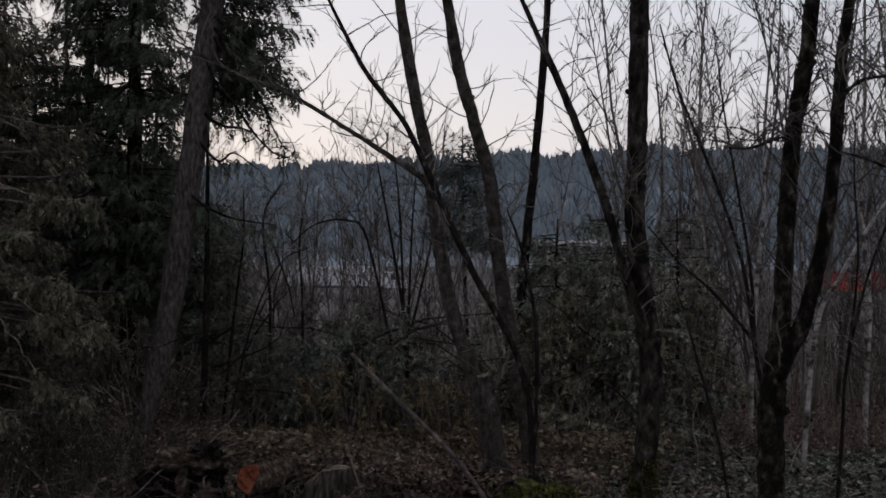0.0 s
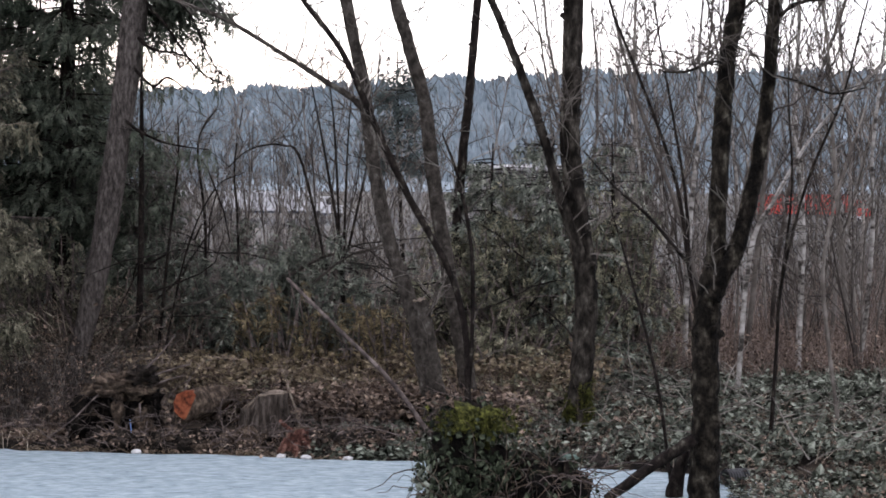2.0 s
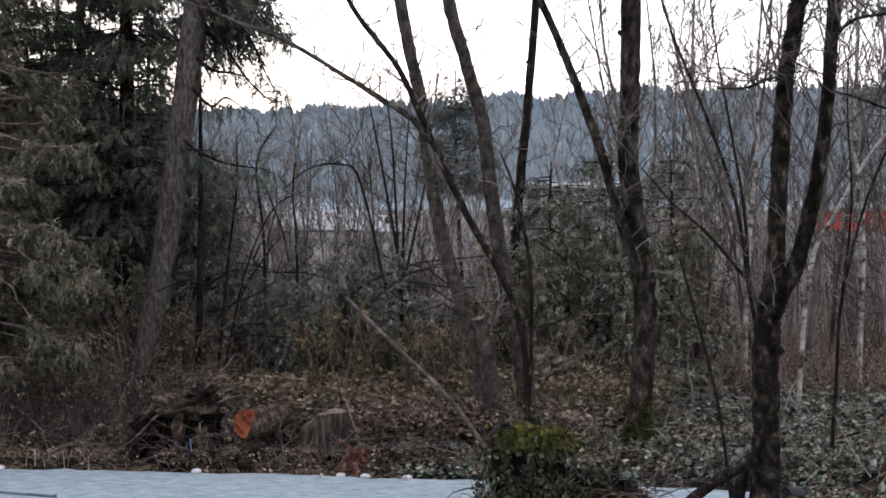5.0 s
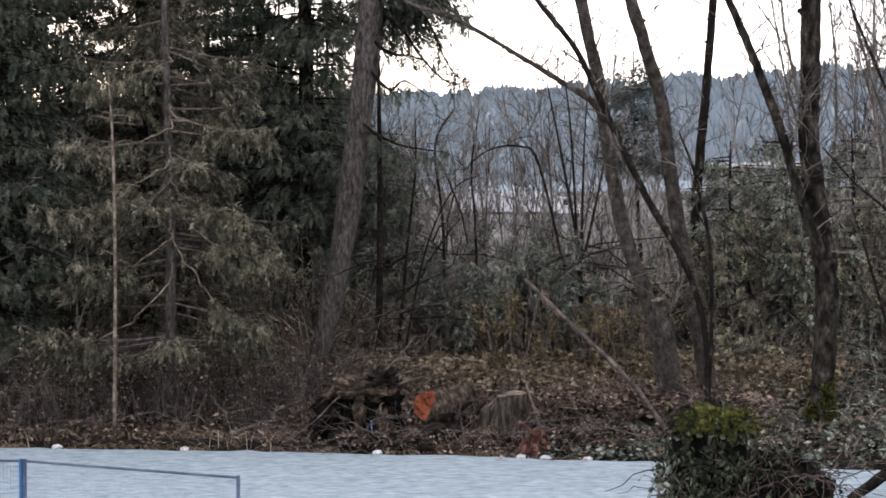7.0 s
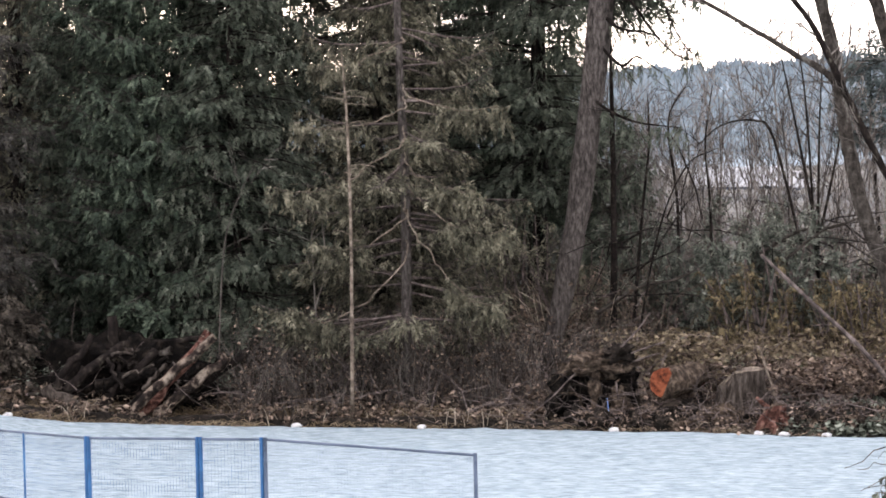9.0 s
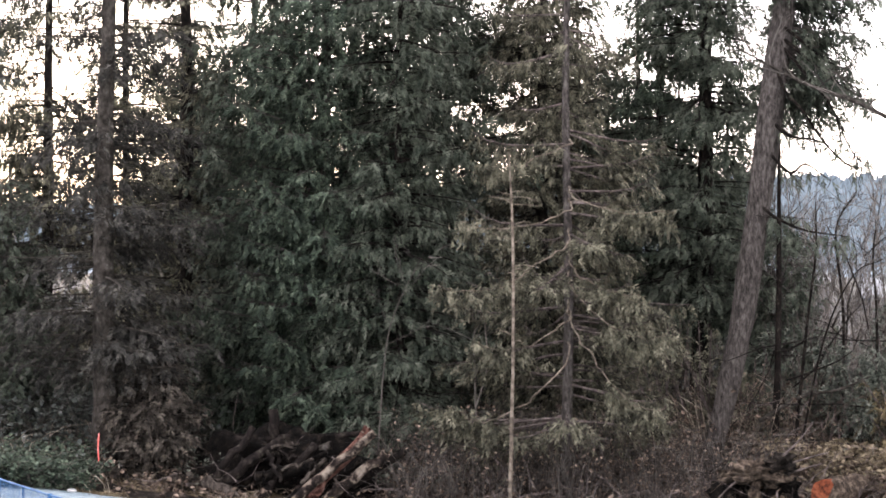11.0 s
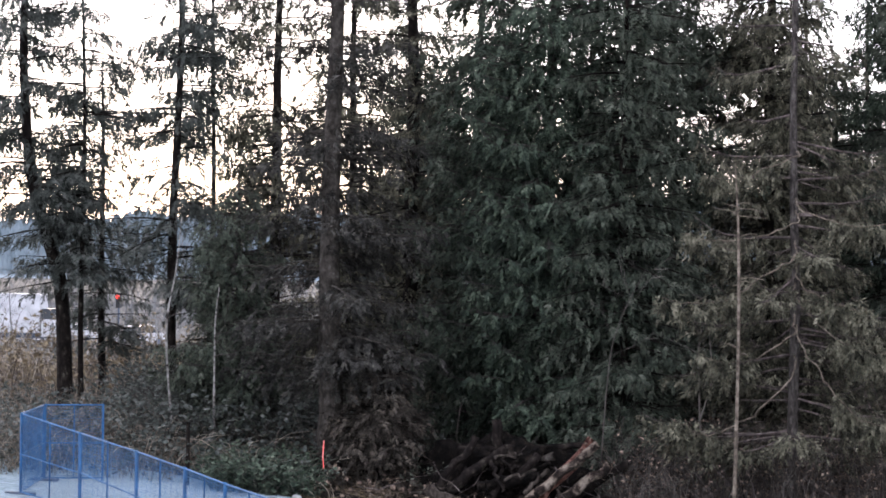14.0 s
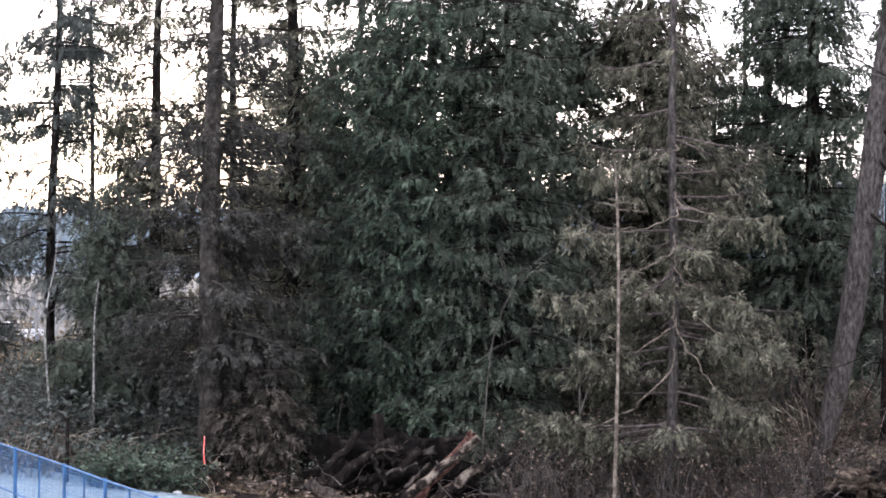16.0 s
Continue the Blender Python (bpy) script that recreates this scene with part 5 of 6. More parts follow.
canes("dead_fern", "rust-brown dead fern and bramble below the dead pole", "fern", scatter(161, 1300, -3.8, 1.8, 2.6, 5.6, 0.4), 1.7, RED_STEM, 162, DEAD_LEAF, 14, 0.14, 0.7, 0.008, 0.5)
canes("dead_grass", "bleached dead grass lying along the sheet's edge", "grass", scatter(109, 6500, -24, -2.2, 0.0, 2.6, 0.3) + [(q, edge_y(q) + 0.1 + 1.6 * (k / 900)) for k, q in enumerate(np.random.default_rng(123).uniform(-8, -2.6, 900))], 0.42, GRASS_DEAD, 110, None, 0, 0, 1.3, 0.008, 0.75)
canes("bramble", "waist-high grey-green brambles before the birches", "bramble", fan(401, 1700, 3.2, 14.5, 57.5, 65), 1.45, BARK_TWIG, 402, BRAMBLE_LEAF, 13, 0.16, clumpy=0.2)
canes("dead_fern", "tall rust-brown dead fern under the bare maples", "fern", fan(403, 2000, -6.2, 4.2, 56.6, 60.5), 2.5, RED_STEM, 404, TAN_LEAF, 12, 0.13, 0.6, 0.008, 0.5)
canes("shrub_thicket", "dark green low shrubs beside the tall fir", "shrub", fan(405, 900, -25.6, -23.0, 57.2, 61.0), 1.25, BARK_TWIG, 406, GREEN_DARK, 14, 0.11, 0.6, 0.007, 0.4)
canes("shrub_thicket", "leafless red-brown shrub thicket of crossing stems", "shrub", fan(111, 2900, 3.6, 14.5, 62, 84), 3.2, RED_STEM, 112, DEAD_LEAF, 3, 0.09, 0.4, 0.009, 0.15, 0.5)
canes("shrub_thicket", "low reddish twigs in front of the birches", "shrub", fan(124, 2200, 3.8, 14.5, 60.5, 68), 2.2, RED_STEM, 125, DEAD_LEAF, 4, 0.09, 0.5, 0.008, 0.3)
canes("shrub_thicket", "grey-brown leafless thicket behind the fallen boughs", "shrub", fan(113, 1500, -8.5, 3.8, 63, 90), 3.6, DEAD_TWIG, 114, None, 0, 0, 0.4, 0.009, 0.2)
canes("shrub_thicket", "brown twiggy shrubs round the foot of the conifers", "shrub", fan(115, 2600, -15.9, -6.6, 55.8, 62), 2.2, BARK_TWIG, 116, DEAD_LEAF, 5, 0.08, 0.5, 0.007, 0.45, 0.5)
canes("shrub_thicket", "mixed green and brown undergrowth under the firs", "shrub", fan(117, 2600, -27.6, -20.5, 61, 76), 2.8, BARK_TWIG, 118, GREEN_FIR, 12, 0.14, 0.5, 0.008, 0.4)
canes("shrub_thicket", "pale dead stems under the sparse firs", "shrub", fan(138, 2100, -32, -22.5, 58.5, 70), 1.7, DEAD_TWIG, 139, GREEN_FIR, 5, 0.12, 0.9, 0.008, 0.4)
canes("shrub_thicket", "tan twiggy shrubs behind the leaning trunk", "shrub", fan(150, 600, -9.2, -5.0, 59.3, 63.5), 2.6, DEAD_TWIG, 151, DEAD_LEAF, 4, 0.12, 0.5, 0.009, 0.3, 0.5)
canes("shrub_thicket", "pale twiggy shrubs below the leaning fir", "shrub", fan(145, 1100, -33, -26.2, 60, 74), 2.6, DEAD_TWIG, 146, GREEN_FIR, 8, 0.13, 0.6, 0.009, 0.4, 0.4)
canes("shrub_thicket", "green undergrowth below the dark cedar", "shrub", fan(119, 1500, -21, -14.5, 58.5, 66), 1.3, BARK_TWIG, 120, BRAMBLE_LEAF, 12, 0.1, 0.5, 0.008, 0.5)
canes("shrub_thicket", "dim brown understorey deep behind the conifers", "shrub", fan(126, 1500, -22, -7.2, 68, 80), 5.5, BARK_TWIG, 127, GREEN_FIR, 8, 0.24, 0.3, 0.012, 0.15)


canes("bramble", "low brambles creeping over the sheet's corner", "bramble", [(x, y) for x, y in fan(321, 1500, 7.4, 13, 36, 48) if x > 5.9 + 0.3 * (47 - y) * 0.1], 0.55, BARK_TWIG, 322, BRAMBLE_LEAF, 11, 0.11)
canes("bramble", "dead brown canes creeping over the sheet's corner", "bramble", [(x, y) for x, y in fan(323, 700, 7.4, 13, 36, 48) if x > 5.9], 0.7, DEAD_TWIG, 324, DEAD_LEAF, 5, 0.1)


def litter(seed, top, place, r, ln, mat, name, label):
    """Loose dead branches lying crooked on the undergrowth."""
    rng = np.random.default_rng(seed)
    g = Geo()
    for x, y in place:
        z = gz(x, y) + rng.uniform(0.05, max(0.75, top))
        az = rng.uniform(0, 6.28)
        w = np.array([math.cos(az), 0.5 * math.sin(az), rng.normal(0.1, 0.35)])
        p = [np.array([x, y, z])]
        for k in range(4):
            w = unit(w + rng.normal(0, 0.26, 3))
            p.append(p[-1] + w * ln * rng.uniform(0.15, 0.35))
        p = np.array(p)
        p[:, 2] = np.maximum(p[:, 2], [gz(q[0], q[1]) for q in p])
        g.tube(p, r * rng.uniform(0.5, 1.6) * np.array([1, 0.9, 0.8, 0.6, 0.3]), 4, False)
    tagged(new(name, g.mesh(name, mat)), label, "branches", kind="stuff")


litter(128, 0, scatter(129, 380, -16, 4, 0.2, 6) + scatter(167, 45, -23, -16, 0.2, 6), 0.009, 1.6, PALE_BARK, "branch_litter", "pale dead branches strewn over the bank")
litter(130, 0, fan(131, 240, -9.0, -1.5, 52.2, 57), 0.008, 1.3, PALE_BARK, "branch_litter", "broken pale branches round the root plate")
litter(132, 0, scatter(133, 260, 3, 16, 0.4, 13), 0.012, 1.8, BARK_TWIG, "branch_litter", "grey fallen twigs in the brambles")
litter(134, 2.5, fan(135, 230, -7, 4.5, 58, 64), 0.013, 2.0, PALE_BARK, "branch_litter", "grey dead limbs caught in the evergreen brush")

litter(136, 4.2, fan(149, 85, -7, 4.5, 58, 63), 0.02, 3.0, BARK_DARK, "branch_litter", "dark broken limbs lying across the evergreen brush")


# dark soil strip, added to give the shadow line under the bank too
def soil_lip():
    xs = np.arange(-40, 14, 0.25)
    v, prof = [], ((-0.12, -0.05), (0.05, 0.10), (0.25, 0.2), (0.6, 0.24), (1.1, 0.12), (1.5, -0.1))
    for x in xs:
        for off, h in prof:
            y = edge_y(x) + 0.18 + off * (1 + 0.5 * noise.noise((x * 0.8, off, 5))) + 0.2 * noise.noise((x * 0.6, 0, 8))
            v.append((x, y, gz(x, y) + h * (0.75 + 0.8 * noise.noise((x * 1.3, off * 2, 1)))))
    w = len(prof)
    f = [(i * w + k, (i + 1) * w + k, (i + 1) * w + k + 1, i * w + k + 1) for i in range(len(xs) - 1) for k in range(w - 1)]
    g = Geo()
    g.add(v, f)
    tagged(new("soil_bank", g.mesh("soil_bank", EARTH, True)), "low dark soil bank along the sheet, also standing for its shadow line", "soil bank", kind="structure")


soil_lip()
canes("scrub", "low winter scrub on the far field", "scrub", fan(136, 3000, -34, 15, 105, 335), 2.6, HAZED_TWIG, 137, None, 0, 0, 0.5, 0.03, 0.3)

canes("scrub", "twiggy grey hedge along the distant road", "scrub", fan(141, 1100, -9, 15, 306, 338), 2.2, HAZED_TWIG, 142, None, 0, 0, 0.45, 0.04, 0.25, 0.9)
canes("scrub", "leafless brown scrub beyond the tree row", "scrub", fan(143, 1300, -9, 12, 92, 150), 3.0, PALE_BARK, 144, None, 0, 0, 0.35, 0.016, 0.25, 0.7)
canes("scrub", "grey hedge across the field beyond the firs", "scrub", fan(152, 1100, -36, -22, 230, 330), 4.6, HAZED_TWIG, 153, None, 0, 0, 0.45, 0.05, 0.25, 0.9)
canes("scrub", "tan dead scrub beyond the sparse firs", "scrub", fan(145, 1300, -35, -25, 74, 120), 2.6, DEAD_TWIG, 146, TAN_LEAF, 5, 0.2, 0.5, 0.014, 0.3, 0.6)

# ---- uprooted tree, stumps and logs on the bank ----


def root_plate(x, y):
    """A torn-up root plate: a hollow, its shade put into near-black soil, under an overhanging mat of soil, with roots
    hanging off it.
    """
    rng = np.random.default_rng(131)
    z = gz(x, y)
    ob = thing("root_plate", "uprooted tree's root plate, dark soil and tangled roots", "root plate", (x, y, z))
    for nm, at, size, rough, mat, sd in (
            ("soil", (0.3, 0.2, 0.8), (0.6, 0.4, 0.75), 0.7, SHADE_SOIL, 3.0), ("soil", (-0.5, 0.1, 0.55), (0.66, 0.38, 0.58), 0.5, SHADE_SOIL, 9.0), ("soil", (0.35, -0.25, 0.55), (0.3, 0.2, 0.45), 0.5, SHADE_SOIL, 12.0),
            ("root_mat", (0.0, -0.2, 1.32), (0.62, 0.5, 0.24), 0.9, ROOT_MAT, 4.0), ("root_mat", (0.5, -0.15, 1.55), (0.32, 0.35, 0.2), 0.9, EARTH, 6.0),
            ("clod", (0.02, -0.55, 0.9), (0.12, 0.1, 0.42), 0.6, ROOT_MAT, 5.0), ("clod", (0.55, -0.4, 0.45), (0.22, 0.2, 0.35), 0.7, ROOT_MAT, 8.0)):
        g = lump(rng, *size, rough, 18, 24, sd)
        g.v[0] += np.array(at)
        part(nm, g.mesh(nm, mat, True), ob)
    for k in range(52):
        a, k2 = rng.uniform(0, 6.28), rng.uniform(0.3, 1.0)
        start = np.array([0.05 + math.cos(a) * 0.75 * k2, -0.38, 0.9 + math.sin(a) * 0.6 * k2])
        tip = start + np.array([rng.normal(-0.15, 0.45), rng.normal(-0.2, 0.15), rng.normal(0.0, 0.3)])
        s = np.linspace(0, 1, 7)[:, None]
        line = start + (tip - start) * s + rng.normal(0, 0.07, (7, 3)) * s
        line[:, 2] = np.maximum(line[:, 2] - rng.uniform(0.0, 0.6) * s[:, 0] ** 2, 0.03)
        rg = Geo()
        rg.tube(line, np.linspace(rng.uniform(0.008, 0.028), 0.004, 7), 5, True, 0.15, rng)
        part("root", rg.mesh("root", (ROOT_MAT, EARTH, BARK, EARTH)[k % 4], True), ob)
    for pts in ([(0.1, -0.4, 1.5), (-0.45, -0.6, 1.15), (-0.95, -0.7, 0.65), (-1.55, -0.75, 0.2)], [(0.8, -0.2, 1.6), (1.15, -0.2, 1.72), (1.6, -0.15, 1.85)], [(0.7, -0.2, 1.35), (1.1, -0.3, 1.5), (1.45, -0.2, 1.6)], [(0.6, -0.3, 1.75), (0.95, -0.3, 2.1), (1.25, -0.1, 2.5)], [(0.5, -0.55, 1.0), (0.55, -0.6, 0.6), (0.75, -0.65, 0.15)]):
        p, r = smooth_path(pts, np.linspace(0.026, 0.012, len(pts)), 4)
        rg = Geo()
        rg.tube(p, r, 6, True, 0.15, rng)
        part("root", rg.mesh("root", PALE_BARK, True), ob)


root_plate(-6.75, 53.6)


def log(name, label, a, b, r0, r1, bark, end, seed, group="", crook=0.022):
    """A sawn log from a to b with end faces of bare wood."""
    rng = np.random.default_rng(seed)
    a, b = np.array(a, float), np.array(b, float)
    ob = thing(name, label, "log", tuple(a), group)
    s = np.linspace(0, 1, 9)[:, None]
    p = (b - a) * s + rng.normal(0, crook, (9, 3))
    g = Geo()
    g.tube(p, np.linspace(r0, r1, 9), 14, True, 0.12, rng)
    part("bark", g.mesh("bark", bark, True), ob)
    way = (b - a) / np.linalg.norm(b - a)
    for q, rr, sg in ((p[0], r0, -1), (p[-1], r1, 1)):
        g = Geo()
        g.tube(np.array([q - way * 0.03 * sg, q + way * 0.006 * sg, q + way * 0.012 * sg]), [rr * 0.92, rr * 0.92, rr * 0.84], 11, True, 0.14, rng)
        part("cut_end", g.mesh("cut_end", end), ob, "bare sawn end of the log")
    return ob


log("fallen_log", "sawn log with a fresh orange-red cut face", (-5.1, 52.6, 1.04), (-4.55, 54.3, 1.08), 0.37, 0.27, ROOT_MAT, CUT_WOOD, 141)


def stump(x, y, r, h, bark, top, label, seed):
    rng = np.random.default_rng(seed)
    z = gz(x, y)
    ob = thing("tree_stump", label, "stump", (x, y, z))
    g = Geo()
    hs = np.array([-0.1, 0.1, 0.3, 0.6, 0.85, 1.0]) * h
    g.tube(np.stack([0 * hs, 0 * hs, hs], 1), r * np.array([1.45, 1.25, 1.08, 1.0, 0.97, 0.97]), 22, True, 0.09, rng)
    def torn(v):
        v[:, 2] *= 1 - 0.3 * np.clip((-v[:, 0] / r - 0.1) * 2.5, 0, 1) + 0.05 * np.array([noise.noise((q[0] * 6, q[1] * 6, seed)) for q in v])
    torn(g.v[0])
    part("bark", g.mesh("bark", bark, True), ob)
    g = Geo()
    g.tube(np.array([(0, 0, h - 0.02), (0, 0.0, h + 0.012), (0.0, 0, h + 0.02)]), [r * 0.93, r * 0.93, r * 0.86], 22, True, 0.04, rng)
    torn(g.v[0])
    part("cut_top", g.mesh("cut_top", top), ob)
    for k in range(7):
        a = k * 0.9 + rng.uniform(-0.3, 0.3)
        g = Geo()
        w = np.array([math.cos(a), math.sin(a), 0])
        g.tube(np.array([w * r * 0.7 + [0, 0, 0.35], w * r * 1.3 + [0, 0, 0.14], w * r * 1.9 + [0, 0, -0.03]]), [0.13, 0.1, 0.04], 7, True, 0.1, rng)
        part("root", g.mesh("root", bark, True), ob)


stump(-3.5, 53.2, 0.55, 1.2, STUMP_BARK, PALE_WOOD, "broad weathered grey stump cut level", 142)
stump(-2.7, 51.95, 0.27, 0.62, RED_ROT, ROOT_MAT, "small red-brown rotten stump at the sheet's edge", 143)


def debris_heap(x, y, wide, seed, label):
    """A low heap of soil clods, rotten wood and dead leaves."""
    rng = np.random.default_rng(seed)
    ob = thing("soil_heap", label, "soil heap", (x, y, gz(x, y)), "soil heaps")
    for k in range(9):
        px, py = rng.uniform(-wide, wide), rng.uniform(-0.4, 0.5)
        s = rng.uniform(0.15, 0.36)
        g = lump(rng, s * 1.3, s, s * rng.uniform(0.6, 1.0), 0.8, 10, 14, seed + k * 1.7)
        g.v[0] += np.array([px, py, s * 0.45 + 0.18 * (py + 0.4)])
        part("clod", g.mesh("clod", EARTH if k % 3 else ROOT_MAT, True), ob)
    g = Geo()
    for k in range(70):
        q = np.array([rng.uniform(-wide, wide), rng.uniform(-0.7, 0.5), rng.uniform(0.1, 0.55)])
        w = unit(np.array([rng.normal(0, 1), rng.normal(0, 0.4), rng.normal(0, 0.35)]))
        g.tube(np.array([q, q + w * 0.2, q + unit(w + rng.normal(0, 0.4, 3)) * 0.42]), [0.012, 0.01, 0.005], 4, False)
    tagged(part("twig_litter", g.mesh("twig_litter", PALE_BARK), ob), kind="stuff")
    n = 420
    b = np.stack([rng.uniform(-wide, wide, n), rng.uniform(-0.7, 0.5, n), rng.uniform(0.08, 0.5, n)], 1)
    tagged(part("leaf_litter", tri_mesh("leaf_litter", leaves(rng, b, rng.normal(0, 1, (n, 3)), 0.11 * rng.uniform(0.6, 1.5, n), 2, 0.8, 0.45, 0.1), DEAD_LEAF), ob), kind="stuff")


debris_heap(-2.3, 52.6, 1.0, 301, "dark heap of soil, rotten wood and leaves beside a stump")
debris_heap(-4.4, 52.45, 1.0, 302, "low heap of soil and roots below a log")
debris_heap(-6.2, 52.75, 0.9, 303, "low heap of soil and dead grass below the root plate")
debris_heap(-0.9, 52.3, 0.9, 304, "dark soil and brush heap under the dead pole")
canes("dead_grass", "flattened dead stems and leaves round the root plate", "grass", [(q, edge_y(q) + 2.4 * (k / 1300)) for k, q in enumerate(np.random.default_rng(311).uniform(-8.6, -1.3, 1300))], 0.4, DEAD_TWIG, 312, DEAD_LEAF, 3, 0.1, 1.3, 0.008, 0.7)


def pole(name, label, pts, radii, mat, seed, stubs=0, category="dead tree"):
    rng = np.random.default_rng(seed)
    p, r = smooth_path(np.array(pts, float), radii, 5)
    ob = thing(name, label, category, tuple(p[0]))
    g = Geo()
    g.tube(p - p[0], r, 8, True, 0.12, rng)
    part("stem", g.mesh("stem", mat, True), ob)
    for k in range(stubs):
        u = rng.uniform(0.25, 0.97) * (len(p) - 1)
        i = int(u)
        q = p[i] + (p[min(i + 1, len(p) - 1)] - p[i]) * (u - i)
        a = rng.uniform(0, 6.28)
        w = np.array([math.cos(a), 0.6 * math.sin(a), rng.uniform(-0.15, 0.5)])
        ln = rng.uniform(0.15, 0.9)
        g = Geo()
        g.tube(np.array([q, q + w * ln * 0.5, q + w * ln + [0, 0, rng.normal(-0.03, 0.06)]]) - p[0], [r[i] * 0.4, r[i] * 0.3, 0.005], 5)
        part("branch", g.mesh("branch", mat), ob)


pole("dead_pole", "bare dead pole leaning over the brambles", [(0.3, 52.5, 0.3), (-0.65, 52.5, 1.6), (-1.77, 52.47, 2.71), (-2.96, 52.42, 3.88)], [0.06, 0.052, 0.044, 0.036], PALE_BARK, 151, 2)
pole("dead_sapling", "thin pale dead sapling with short side twigs", [(-12.37, 53.3, 0.2), (-12.26, 53.1, 4.32), (-12.29, 53.1, 6.88), (-12.38, 53.08, 8.6)], [0.046, 0.04, 0.032, 0.012], PALE_WOOD, 152, 26)
pole("fallen_log", "rotten dark log propped against the forked maple", [(3.5, 44.8, 0.05), (4.35, 44.6, 0.72), (5.1, 44.35, 1.26)], [0.09, 0.11, 0.12], BARK_DARK, 153, 0, "log")
pole("dead_stub", "dark broken stub beside the forked maple", [(4.8, 45.3, 0.0), (4.9, 45.25, 0.5), (5.02, 45.2, 0.95)], [0.17, 0.14, 0.1], BARK_DARK, 149, 0, "dead tree")
pole("dead_branch", "pale crooked dead branch standing beside the stump", [(-2.7, 52.9, 0.6), (-2.8, 52.9, 1.0), (-2.92, 52.9, 1.35), (-2.98, 52.9, 1.6), (-3.1, 52.95, 1.85)], [0.03, 0.026, 0.022, 0.018, 0.01], PALE_WOOD, 148, 0, "branch")
pole("dead_branch", "reddish broken branch lying below the stump", [(-3.1, 52.35, 0.75), (-2.85, 52.25, 0.55), (-2.6, 52.15, 0.42)], [0.04, 0.06, 0.04], RED_ROT, 147, 1, "branch")
pole("windfall_tree", "fallen bare trunk lying across the brush", [(-7.4, 59.0, 2.2), (-6.3, 59.0, 2.85), (-5.5, 59.0, 3.0), (-4.7, 59.0, 3.35)], [0.05, 0.045, 0.035, 0.015], BARK, 154, 3, "log")
pole("windfall_tree", "dark fallen trunk resting in the evergreen brush", [(-3.4, 59.6, 3.6), (-2.4, 59.6, 4.15), (-1.5, 59.6, 4.25), (-0.6, 59.6, 4.6)], [0.05, 0.042, 0.035, 0.015], BARK, 155, 4, "log")
pole("windfall_tree", "thin dark fallen trunk resting in the evergreen brush", [(-3.0, 59.2, 3.2), (-2.2, 59.2, 3.9), (-1.5, 59.2, 4.3), (-0.7, 59.2, 4.35)], [0.04, 0.032, 0.025, 0.012], BARK, 156, 4, "log")
pole("young_tree", "slim leafless sapling among the brambles", [(9.2, 52, 0.2), (8.9, 52, 2.4), (8.75, 52, 4.2), (9.1, 52, 6.0), (9.9, 52, 8.5)], [0.05, 0.045, 0.04, 0.03, 0.012], BARK_TWIG, 157, 10, "tree")
pole("young_tree", "slim dark sapling beside the forked maple", [(4.85, 46, 0.1), (4.55, 46, 2.2), (4.0, 46, 4.3), (3.6, 46, 5.6)], [0.035, 0.032, 0.025, 0.01], BARK_DARK, 158, 6, "tree")
pole("young_tree", "slim leafless sapling with forking stems", [(6.9, 55, 0.3), (6.5, 55, 3.0), (5.9, 55, 5.3), (4.9, 55, 8.0), (4.2, 55, 10.5)], [0.06, 0.055, 0.05, 0.04, 0.02], BARK_TWIG, 159, 12, "tree")


